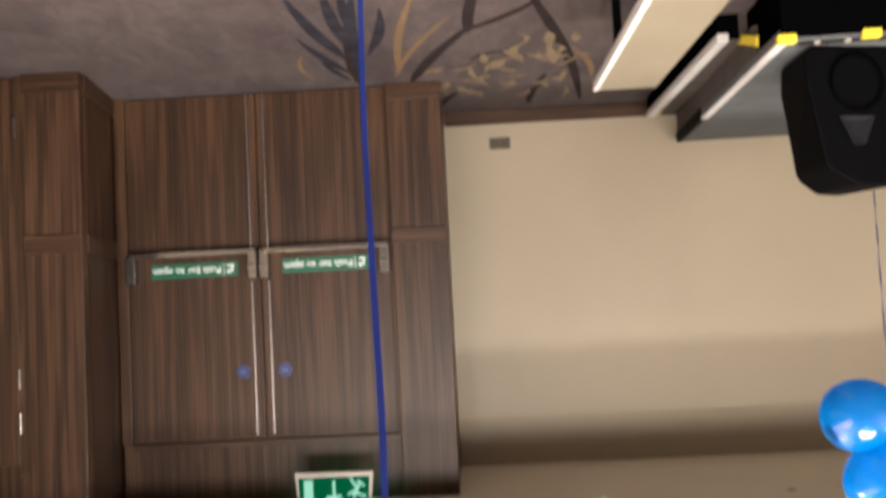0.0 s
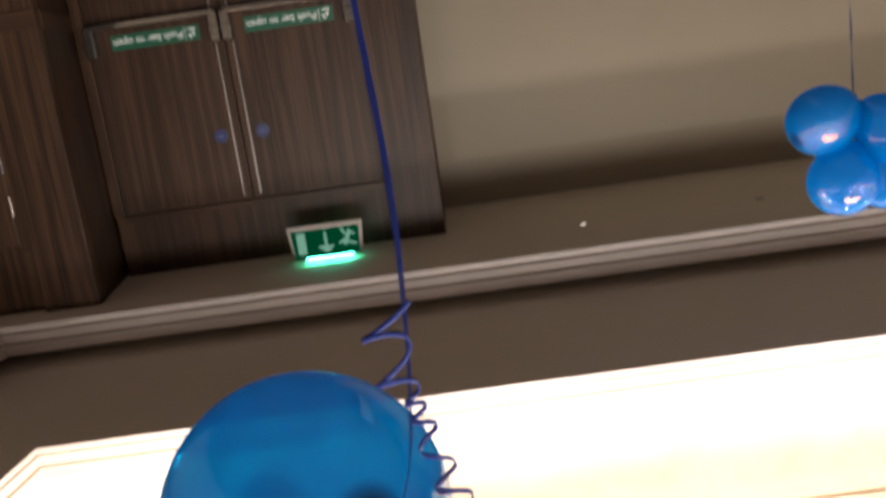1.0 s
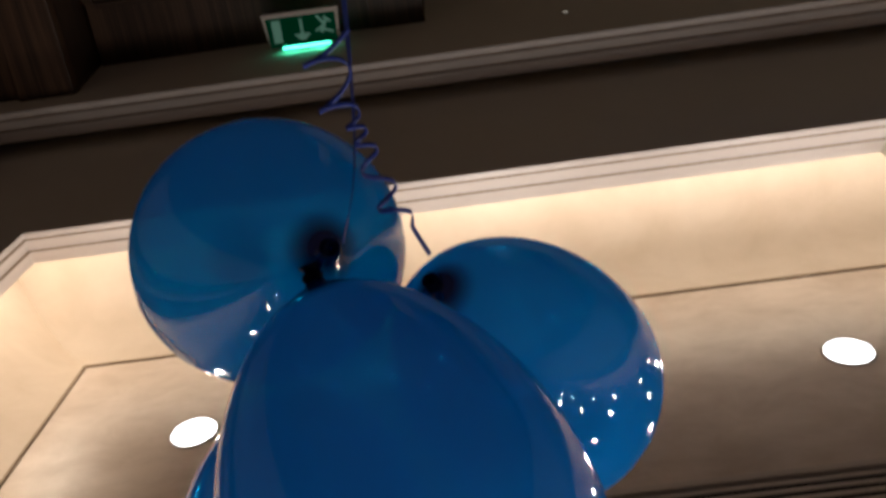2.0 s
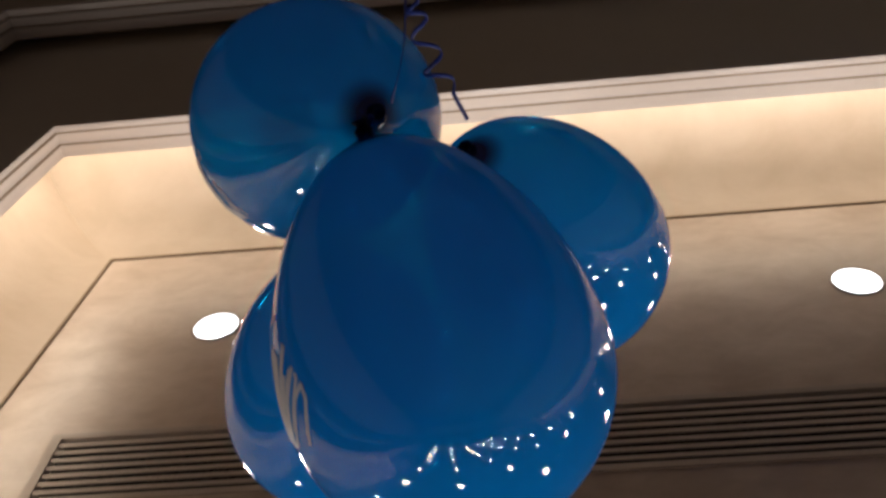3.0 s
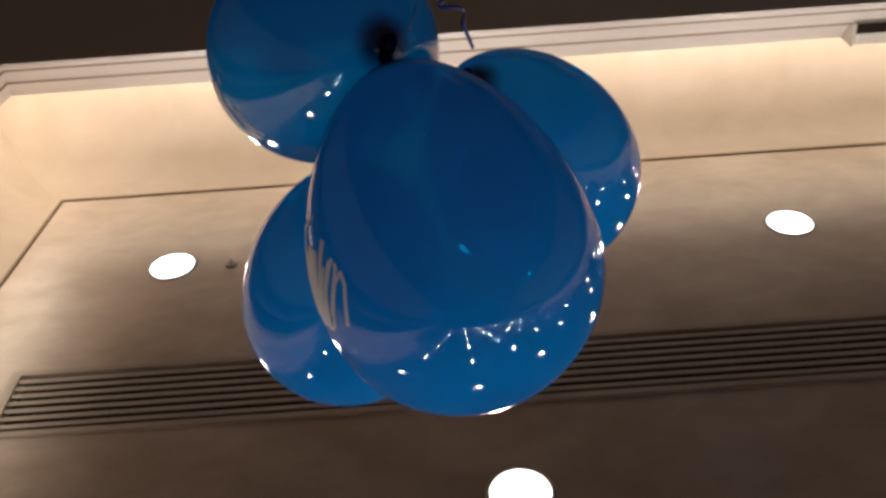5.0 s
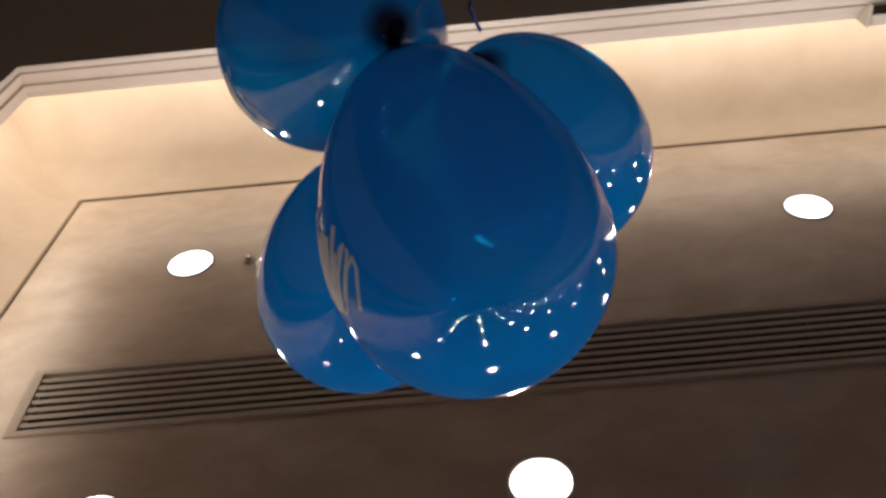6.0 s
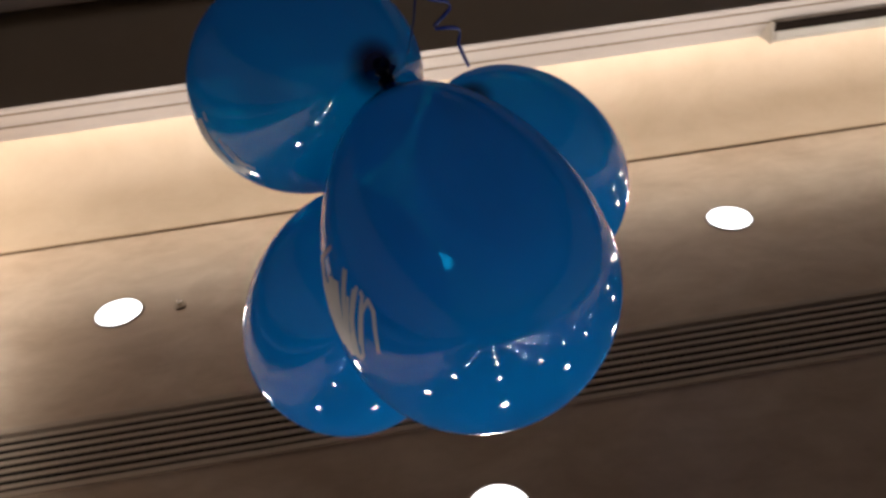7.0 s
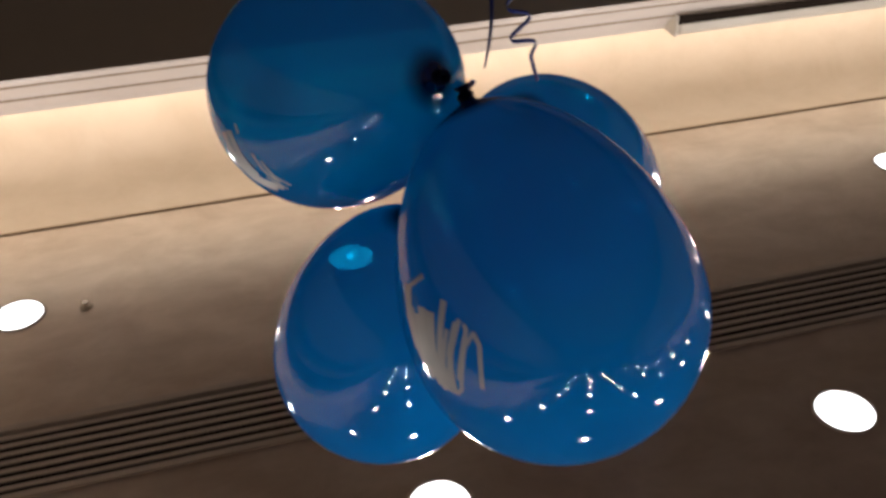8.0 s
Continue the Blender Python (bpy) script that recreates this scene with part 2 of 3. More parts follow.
def cyl(r0, r1, m, depth, seg=24, bm=None):
    bm = bm or bmesh.new()
    bmesh.ops.create_cone(bm, cap_ends=True, segments=seg, radius1=r0, radius2=r1, depth=depth, matrix=m)
    return bm


def lathe(profile, seg=32, bm=None, close=True):
    """Turns (radius, height) pairs round the z axis."""
    bm = bm or bmesh.new()
    rings = []
    for r, z in profile:
        rings.append([bm.verts.new((r * math.cos(2 * math.pi * i / seg), r * math.sin(2 * math.pi * i / seg), z)) for i in range(seg)])
    for a, b in zip(rings, rings[1:]):
        for i in range(seg):
            bm.faces.new((a[i], a[(i + 1) % seg], b[(i + 1) % seg], b[i]))
    if close:
        bm.faces.new(rings[0][::-1])
        bm.faces.new(rings[-1])
    return bm


def strip_along(points, normals, width, thick=0.0004):
    """A flat ribbon that follows points; its flat side faces the normals."""
    bm = bmesh.new()
    rows = []
    n = len(points)
    for i, (p, nn) in enumerate(zip(points, normals)):
        p = Vector(p)
        d = Vector(points[min(i + 1, n - 1)]) - Vector(points[max(i - 1, 0)])
        d.normalize()
        nn = Vector(nn)
        side = d.cross(nn)
        if side.length < 1e-6:
            side = d.orthogonal()
        side.normalize()
        up = side.cross(d).normalized() * thick / 2
        s = side * width / 2
        rows.append([bm.verts.new(q) for q in (p - s - up, p + s - up, p + s + up, p - s + up)])
    for a, b in zip(rows, rows[1:]):
        for i in range(4):
            bm.faces.new((a[i], a[(i + 1) % 4], b[(i + 1) % 4], b[i]))
    bm.faces.new(rows[0])
    bm.faces.new(rows[-1][::-1])
    return bm


def ring_sweep(profile, corner):
    """Sweeps a section round the rectangle of the raised ceiling. profile: (north y, east x, z) rows from one edge to the other;
    corner(north, east) gives the four corners of a row's rectangle. Each side has its own vertices, so that the mitres stay sharp."""
    bm = bmesh.new()
    for i in range(4):
        rows = []
        for ny, ex, z in profile:
            c = corner(ny, ex)
            rows.append([bm.verts.new((*c[k], z)) for k in (i, (i + 1) % 4)])
        for a, b in zip(rows, rows[1:]):
            bm.faces.new((a[0], a[1], b[1], b[0]))
    return bm


def rect(ny, ex):
    """The rectangle whose north side lies at ny; the other sides step out alike, the east side a little off square."""
    west = W_IN0 - (ex - E_IN0)
    south = S_IN0 - (ny - N_IN0)
    return [(ex, ny), (west, ny), (west, south), (ex + SKEW * (ny - south), south)]


# ---- shell ----
floor = thing("floor", box(WALL_W - 0.2, WALL_E + 0.2, WALL_S - 0.2, WALL_N + 0.2, -0.1, 0), M_CARPET,
              "mauve and beige carpet with a cloudy leaf pattern", "floor", kind="structure")
thing("wall_north", box(WALL_W, WALL_E, WALL_N, WALL_N + 0.2, 0, SOFFIT), M_WALL, "plain cream wall above a brown skirting", "wall", kind="structure")
thing("wall_south", box(WALL_W, WALL_E, WALL_S - 0.2, WALL_S, 0, SOFFIT), M_WALL2, "plain tan wall of the hall", "wall", kind="structure")
thing("wall_east", box(WALL_E, WALL_E + 0.2, WALL_S - 0.2, WALL_N + 0.2, 0, SOFFIT), M_WALL2, "plain tan wall of the hall", "wall", kind="structure")
thing("wall_west", box(WALL_W - 0.2, WALL_W, WALL_S - 0.2, WALL_N + 0.2, 0, SOFFIT), M_WALL2, "plain tan wall of the hall", "wall", kind="structure")
thing("baseboard", box(WALL_W, 0.13, WALL_N - 0.018, WALL_N, 0, 0.105, 0.004), M_WOODX, "dark brown wooden skirting board", "skirting", kind="structure")


def soffit_low():
    bm = bmesh.new()
    outer = [(WALL_E + 0.2, WALL_N + 0.2), (WALL_W - 0.2, WALL_N + 0.2), (WALL_W - 0.2, WALL_S - 0.2), (WALL_E + 0.2, WALL_S - 0.2)]
    inner = rect(N_OUT0, E_OUT0)
    for z in (SOFFIT, SOFFIT + 0.02):
        a = [bm.verts.new((*p, z)) for p in outer]
        b = [bm.verts.new((*p, z)) for p in inner]
        for i in range(4):
            bm.faces.new((a[i], a[(i + 1) % 4], b[(i + 1) % 4], b[i]))
    return bm


thing("ceiling_low", soffit_low(), M_SOFFIT, "low beige ceiling border along the walls", "ceiling", kind="structure")


def crown(n0, e0, z0, n1, e1, z1):
    """A stepped crown: three bands with two recessed grooves."""
    rows = []
    stops = [(0.0, 0.0), (0.03, 0.08), (0.16, 0.14), (0.20, 0.20), (0.26, 0.20), (0.30, 0.26), (0.52, 0.46), (0.58, 0.58), (0.64, 0.58), (0.67, 0.64), (0.92, 0.86), (1.0, 1.0)]
    for h, v in stops:
        rows.append((n0 + (n1 - n0) * h, e0 + (e1 - e0) * h, z0 + (z1 - z0) * v))
    return rows


RISE = 2.713                       # top of the lower moulding's upright face


def upright_crown():
    """An upright face in three bands, each a little proud of the one below, with grooves between, and a ledge behind it."""
    rows = []
    for d, v in ((0.0, 0.0), (0.006, 0.03), (0.006, 0.20), (-0.004, 0.225), (-0.004, 0.265), (0.012, 0.29), (0.012, 0.545), (0.002, 0.57), (0.002, 0.61), (0.018, 0.64), (0.018, 0.97), (0.012, 1.0)):
        rows.append((N_OUT0 - d, E_OUT0 - d, SOFFIT + (RISE - SOFFIT) * v))
    return rows + [(N_OUT0 + 0.06, E_OUT0 + 0.06, RISE + 0.002), (N_OUT1, E_OUT1, MID)]


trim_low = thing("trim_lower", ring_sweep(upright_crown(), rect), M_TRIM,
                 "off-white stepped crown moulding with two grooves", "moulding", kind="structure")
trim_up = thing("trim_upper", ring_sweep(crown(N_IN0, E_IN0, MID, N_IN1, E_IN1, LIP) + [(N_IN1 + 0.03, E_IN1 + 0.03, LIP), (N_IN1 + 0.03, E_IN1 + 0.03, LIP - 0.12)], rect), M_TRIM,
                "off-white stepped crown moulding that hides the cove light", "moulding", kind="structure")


def groove_shade(n0, e0, z0, n1, e1, z1, f):
    h, v = f
    a = (n0 + (n1 - n0) * h, e0 + (e1 - e0) * h, z0 + (z1 - z0) * v)
    d = 0.006
    return ring_sweep([(a[0] - d, a[1] - d, a[2] - d), (a[0] - d - 0.001, a[1] - d - 0.001, a[2] + d)], rect)


# thin dark strips over the grooves: the shade there is put into their colour
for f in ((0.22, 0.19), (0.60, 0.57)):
    part("groove_shade", groove_shade(N_IN0, E_IN0, MID, N_IN1, E_IN1, LIP, f), M_GROOVE, trim_up, "dark strip painted as the shade in a groove")
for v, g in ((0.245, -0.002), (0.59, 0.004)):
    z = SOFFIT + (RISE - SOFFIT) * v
    part("groove_shade", ring_sweep([(N_OUT0 - g, E_OUT0 - g, z - 0.004), (N_OUT0 - g, E_OUT0 - g, z + 0.004)], rect), M_GROOVE, trim_low, "dark strip painted as the shade in a groove")

thing("ceiling_middle", ring_sweep([(N_OUT1, E_OUT1, MID), (N_IN0, E_IN0, MID)], rect), M_SOFFIT, "beige ceiling border between two mouldings", "ceiling", kind="structure")


def cove():
    rows = [(N_IN1 + 0.03, E_IN1 + 0.03, LIP - 0.12), (N_IN1 + 0.24, E_IN1 + 0.24, LIP - 0.12), (N_IN1 + 0.24, E_IN1 + 0.24, LIP + 0.02)]
    for i in range(1, 11):
        a = math.pi / 2 * i / 10
        d = math.sin(a)
        rows.append((N_IN1 + 0.24 - (N_IN1 + 0.24 - N_LINE) * (1 - math.cos(a)), E_IN1 + 0.24 - (E_IN1 + 0.24 - E_LINE) * (1 - math.cos(a)), LIP + 0.02 + (TOP - LIP - 0.02) * d))
    return ring_sweep(rows, rect)


thing("ceiling_cove", cove(), M_COVE, "curved cream cove washed by hidden warm light", "ceiling cove", kind="structure", smooth=True)
VENT = (-4.6, 1.63, 1.494, 1.779)


def ceiling_top():
    """The raised ceiling, with a slot for the grille."""
    bm = bmesh.new()
    x0, x1 = rect(N_LINE, E_LINE)[1][0], E_LINE + 0.008
    y0, y1 = rect(N_LINE, E_LINE)[2][1], N_LINE
    xs, ys = [x0, VENT[0], VENT[1], x1], [y0, VENT[2], VENT[3], y1]
    for i in range(3):
        for j in range(3):
            if (i, j) == (1, 1):
                continue
            bm.faces.new([bm.verts.new((x, y, TOP)) for x, y in ((xs[i], ys[j]), (xs[i + 1], ys[j]), (xs[i + 1], ys[j + 1]), (xs[i], ys[j + 1]))])
    bmesh.ops.remove_doubles(bm, verts=bm.verts, dist=1e-5)
    for v in bm.verts:
        if v.co.x > x1 - 1e-4:
            v.co.x += SKEW * (y1 - v.co.y)
    return bm


thing("ceiling_raised", ceiling_top(), M_CEIL, "raised pearl-beige ceiling of trowelled plaster", "ceiling", kind="structure")
thing("trim_line", ring_sweep([(N_LINE + 0.007, E_LINE + 0.007, TOP - 0.002), (N_LINE + 0.006, E_LINE + 0.006, TOP - 0.008), (N_LINE - 0.006, E_LINE - 0.006, TOP - 0.008), (N_LINE - 0.007, E_LINE - 0.007, TOP - 0.002)], rect),
      M_GROOVE, "thin brown line round the raised ceiling", "trim", kind="structure")
thing("ceiling_deck", box(WALL_W - 0.2, WALL_E + 0.2, WALL_S - 0.2, WALL_N + 0.2, TOP + 0.35, TOP + 0.4), M_DARK, "dark slab above the hung ceiling", "ceiling", kind="structure")


def grille():
    x0, x1, y0, y1 = VENT
    g = holder("air_grille", ((x0 + x1) / 2, (y0 + y1) / 2, TOP), "long linear air grille with beige slats over dark slots", "air grille")
    c = Vector(g.location)

    def rel(*b):
        return box(b[0] - c.x, b[1] - c.x, b[2] - c.y, b[3] - c.y, b[4] - c.z, b[5] - c.z, 0.002)
    f = 0.026
    part("frame", rel(x0 - f, x0 + 0.012, y0 - f, y1 + f, TOP - 0.008, TOP + 0.03), M_GRILLE, g)
    part("frame", rel(x1 - 0.012, x1 + f, y0 - f, y1 + f, TOP - 0.008, TOP + 0.03), M_GRILLE, g)
    part("frame", rel(x0 + 0.012, x1 - 0.012, y0 - f, y0, TOP - 0.008, TOP + 0.03), M_GRILLE, g)
    part("frame", rel(x0 + 0.012, x1 - 0.012, y1, y1 + f, TOP - 0.008, TOP + 0.03), M_GRILLE, g)
    slot = (y1 - y0) / 15.4
    wide = (y1 - y0 - 8 * slot) / 7
    for i in range(1, 8):
        y = y0 + i * slot + (i - 0.5) * wide
        part("slat", rel(x0 + 0.012, x1 - 0.012, y - wide / 2, y + wide / 2, TOP - 0.003, TOP + 0.003), M_GRILLE, g)
    # the shade inside the duct is put into the colour of this near-black sheet
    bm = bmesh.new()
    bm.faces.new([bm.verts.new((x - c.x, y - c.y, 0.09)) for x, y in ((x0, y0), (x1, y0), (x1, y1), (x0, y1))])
    part("backing", bm, M_DARK, g, "near-black sheet painted as the shade behind the slots")


grille()


def downlight():
    d = holder("downlight", (0, 0, 0), "round recessed ceiling downlight, lit", "downlight", "downlights of the raised ceiling")
    bm = lathe([(0.091, 0.0), (0.093, -0.004), (0.099, -0.005), (0.104, -0.002), (0.105, 0.004), (0.092, 0.006)], 40, close=False)
    part("rim", bm, M_TRIM, d, "beige metal rim", True)
    bm = lathe([(0.0915, 0.001), (0.06, -0.003), (0.0005, -0.005)], 40, close=False)
    part("lens", bm, M_LENS, d, "glowing white lens", True)
    part("core", lathe([(0.021, -0.0050), (0.013, -0.0065), (0.0005, -0.007)], 24, close=False), M_BULB, d, "brightest middle of the lens", True)
    return d


for x, y in DOWNLIGHTS + BACK_LIGHTS:
    d = bpy.data.lights.new("downlight_beam", "SPOT")
    d.shadow_soft_size, d.energy, d.color, d.spot_size, d.spot_blend = 0.045, 47, LAMP, radians(176), 0.12
    new("downlight_beam", d).matrix_world = pose(x, y, TOP - 0.05)

first = downlight()
first.location = (*DOWNLIGHTS[0], TOP - 0.002)
for x, y in DOWNLIGHTS[1:] + BACK_LIGHTS:
    copy_thing(first, pose(x, y, TOP - 0.002))


def spot(x, y, lens, state):
    s = holder("soffit_spot", (x, y, SOFFIT), "small round spot set in the low ceiling, " + state, "spotlight", "spots of the low ceiling")
    part("rim", lathe([(0.018, 0.0), (0.02, -0.004), (0.028, -0.003), (0.029, 0.002)], 20, close=False), M_CASING, s)
    part("lens", lathe([(0.018, -0.001), (0.0005, -0.002)], 20, close=False), lens, s)


M_SPOT = shine("spot lens", (1.0, 0.93, 0.8), 1.6)
spot(-0.696, 4.825, M_SPOT, "lit")
spot(-1.77, 4.86, M_CASING, "unlit")
det = holder("sprinkler", (0.961, 2.42, TOP), "tiny sprinkler head beside a downlight", "sprinkler")
part("plate", lathe([(0.026, 0.0), (0.026, -0.003), (0.02, -0.006), (0.012, -0.007)], 24), M_CASING, det)
part("head", lathe([(0.009, -0.007), (0.007, -0.02), (0.012, -0.022), (0.012, -0.025)], 16), M_CHROME, det)


M_SLOT = plaster("dark brown slot", (0.013, 0.009, 0.007), (0.02, 0.014, 0.011), 0.95, 5)


def screen_box():
    s = holder("screen_housing", (-2.949, 3.142, 2.951), "long off-white projection screen housing fixed to the moulding", "screen housing")
    part("case", box(-1.55, 1.10, -0.037, 0.09, -0.034, 0.070, 0.018), M_CASING, s)
    part("slot", box(-1.5, 1.097, -0.0395, -0.030, -0.031, 0.012), M_SLOT, s, "dark slot of the screen")
    part("end_cap", box(1.10, 1.114, -0.040, 0.093, -0.036, 0.073, 0.006), M_CASING, s)


screen_box()


# ---- wooden portal ----
def pilaster(name, x0, x1, y, label):
    p = holder(name, ((x0 + x1) / 2, y, 0), label, "pilaster")
    cx = (x0 + x1) / 2

    def rel(*b, bev=0.004):
        return box(b[0] - cx, b[1] - cx, b[2] - y, b[3] - y, b[4], b[5], bev)
    part("shaft", rel(x0, x1, y, y + 0.09, 0.0, SOFFIT - 0.002), M_WOOD, p)
    part("plinth", rel(x0 - 0.004, x1 + 0.006, y - 0.014, y + 0.06, 0, 0.10), M_WOODX, p)
    part("rail", rel(x0 - 0.004, x1 + 0.006, y - 0.012, y + 0.06, 0.905, 1.0), M_WOODX, p)
    return p


pilaster("pilaster", 0.132, 0.468, 5.12, "dark zebra-veneer pilaster with plinth and rail beside the doors")
thing("portal_body", box(0.135, 0.466, 5.213, WALL_N - 0.004, 0, SOFFIT - 0.002), M_WOOD, "veneered side of the door portal", "panelling", kind="structure")
pilaster("pilaster", 2.120, 2.437, 4.45, "dark zebra-veneer pilaster at the corner of a projecting bay")

# projecting bay: return wall and front with another door
bay = holder("bay_panelling", (2.1, 4.7, 0), "dark veneered return wall with plinth and rail", "panelling", kind="structure")


def bay_part(name, *b, m=M_WOOD, bev=0.003, splay=True):
    bm = box(b[0] - 2.1, b[1] - 2.1, b[2] - 4.7, b[3] - 4.7, b[4], b[5], bev)
    if splay:
        for v in bm.verts:
            v.co.x += 0.13 * (v.co.y + 0.16)
    part(name, bm, m, bay)


bay_part("panel", 2.127, 2.20, 4.542, DOOR_Y + 0.1, 0, SOFFIT - 0.002)
bay_part("plinth", 2.112, 2.17, 4.512, DOOR_Y - 0.022, 0, 0.10, m=M_WOOD)
bay_part("rail", 2.114, 2.17, 4.512, DOOR_Y - 0.022, 0.905, 1.0, m=M_WOOD)
bay_part("front", 2.439, WALL_E, 4.506, 4.566, 0, SOFFIT - 0.002, splay=False)
bay_part("frame", 2.439, 2.50, 4.471, 4.506, 0, 2.2, splay=False)


def side_door():
    d = holder("side_door", (2.505, 4.491, 0), "closed dark veneered door with steel hinges", "door")
    part("leaf", box(0.0, 0.9, -0.015, 0.012, 0.01, 2.15, 0.003), M_WOOD, d)
    for z in (0.235, 1.63, 1.87):
        part("hinge", cyl(0.007, 0.007, pose(-0.012, -0.022, z + 0.055), 0.11, 12), M_CHROME, d, "steel hinge barrel")


side_door()

# ---- double doors ----
head = thing("door_head", box(0.470, 2.185, DOOR_Y - 0.012, DOOR_Y + 0.09, 2.165, SOFFIT - 0.002, 0.003), M_WOOD, "dark veneered panel over the double doors", "panelling", kind="structure")
for n, (a, b) in {"door_frame_jamb": (0.470, 0.486), "door_frame_jamb_far": (2.128, 2.195)}.items():
    thing("door_jamb", box(a, b, DOOR_Y - 0.02, DOOR_Y + 0.09, 0, 2.164, 0.003), M_WOOD, "dark wooden door jamb", "door frame", kind="structure")
thing("door_lintel", box(0.488, 2.126, DOOR_Y - 0.0165, DOOR_Y - 0.0125, 2.166, 2.20, 0.0), M_WOODX, "dark wooden lintel strip", "door frame", kind="structure")
thing("portal_back", box(0.5, 2.2, DOOR_Y + 0.2, DOOR_Y + 0.25, 0, SOFFIT - 0.002), M_DARK, "dark wall behind the doors", "wall", kind="structure")


def letters(name, words, size, at, m, parent, label=""):
    cu = bpy.data.curves.new("letters", "FONT")
    cu.body, cu.size, cu.extrude = words, size, 0.0006
    cu.align_x, cu.align_y = "CENTER", "CENTER"
    tmp = bpy.data.objects.new("letters", cu)
    me = bpy.data.meshes.new_from_object(tmp)
    bpy.data.objects.remove(tmp)
    me.materials.append(m)
    ob = new(name, me)
    ob.parent = parent
    ob.matrix_basis = at
    if label:
        ob["label"] = label
    return ob


def door_leaf(x0, x1, rod_x, disc_x):
    """One leaf with its bolt rods, push bar, sign and notice disc."""
    d = holder("fire_door", ((x0 + x1) / 2, DOOR_Y, 0), "closed dark zebra-veneer fire door with a steel push bar", "door", "double doors")
    cx = (x0 + x1) / 2

    def rel(*b, bev=0.002):
        return box(b[0] - cx, b[1] - cx, b[2] - DOOR_Y, b[3] - DOOR_Y, b[4], b[5], bev)
    part("leaf", rel(x0, x1, DOOR_Y, DOOR_Y + 0.045, 0.008, 2.159, bev=0.003), M_WOOD, d)
    part("vertical_rod", cyl(0.005, 0.005, pose(rod_x - cx, -0.022, 0.50), 0.96, 10), M_ROD, d, "thin steel bolt rod")
    part("vertical_rod", cyl(0.005, 0.005, pose(rod_x - cx, -0.022, 1.66), 0.94, 10), M_ROD, d, "thin steel bolt rod")
    bm = rel(x0 + 0.01, x1 - 0.03, DOOR_Y - 0.085, DOOR_Y - 0.055, 0.985, 1.02, bev=0.006)
    part("push_bar", bm, M_CHROME, d, "polished steel push bar")
    for bx in (x0 + 0.032, x1 - 0.032):
        bh = part("bar_bracket", rel(bx - 0.029, bx + 0.029, DOOR_Y - 0.08, DOOR_Y, 1.0, 1.175, bev=0.007), M_CHROME, d, "steel bracket")
        part("cap", rel(bx - 0.031, bx + 0.031, DOOR_Y - 0.086, DOOR_Y - 0.03, 1.085, 1.115, bev=0.004), M_CHROME, bh)
    s0, s1 = (x0 + x1) / 2 - 0.272, (x0 + x1) / 2 + 0.272
    sign = part("sign", rel(s0, s1, DOOR_Y - 0.004, DOOR_Y, 1.058, 1.148, bev=0.001), M_GREEN, d, "green sign with white words Push bar to open")
    letters("words", "Push bar to open", 0.062, pose(0.045, -0.0055, 1.103, 90, 0, 0), M_WHITE, sign)
    part("divider", rel(s0 + 0.085, s0 + 0.088, DOOR_Y - 0.0055, DOOR_Y - 0.004, 1.066, 1.14, bev=0), M_WHITE, sign)
    for a, b, c, e in ((0.02, 0.065, 1.075, 1.084), (0.03, 0.04, 1.09, 1.12), (0.045, 0.07, 1.11, 1.12), (0.05, 0.058, 1.122, 1.134)):
        part("mark", rel(s0 + a, s0 + b, DOOR_Y - 0.0055, DOOR_Y - 0.004, c, e, bev=0), M_WHITE, sign)
    disc = part("notice_disc", cyl(0.042, 0.042, pose(disc_x - cx, -0.003, 1.745, 90, 0, 0), 0.006, 28), M_BLUE_SIGN, d, "round blue notice disc")
    for k in (-0.008, 0.004):
        part("line", box(disc_x - cx - 0.018, disc_x - cx + 0.018, -0.0072, -0.006, 1.745 + k, 1.745 + k + 0.005), M_DIM, disc)
    return d


door_leaf(1.305, 2.126, 1.353, 1.431)
door_leaf(0.488, 1.298, 1.248, 1.171)


def flared(w0, w1, y0, y1, z0, z1, bevel=0.0):
    """A plate whose lower edge is wider (half width w0) than its upper one (w1)."""
    bm = box(-1, 1, y0, y1, z0, z1, 0)
    for v in bm.verts:
        v.co.x *= w0 if v.co.z < (z0 + z1) / 2 else w1
    if bevel:
        bmesh.ops.bevel(bm, geom=bm.edges[:], offset=bevel, segments=2, affect="EDGES", profile=0.5)
    return bm


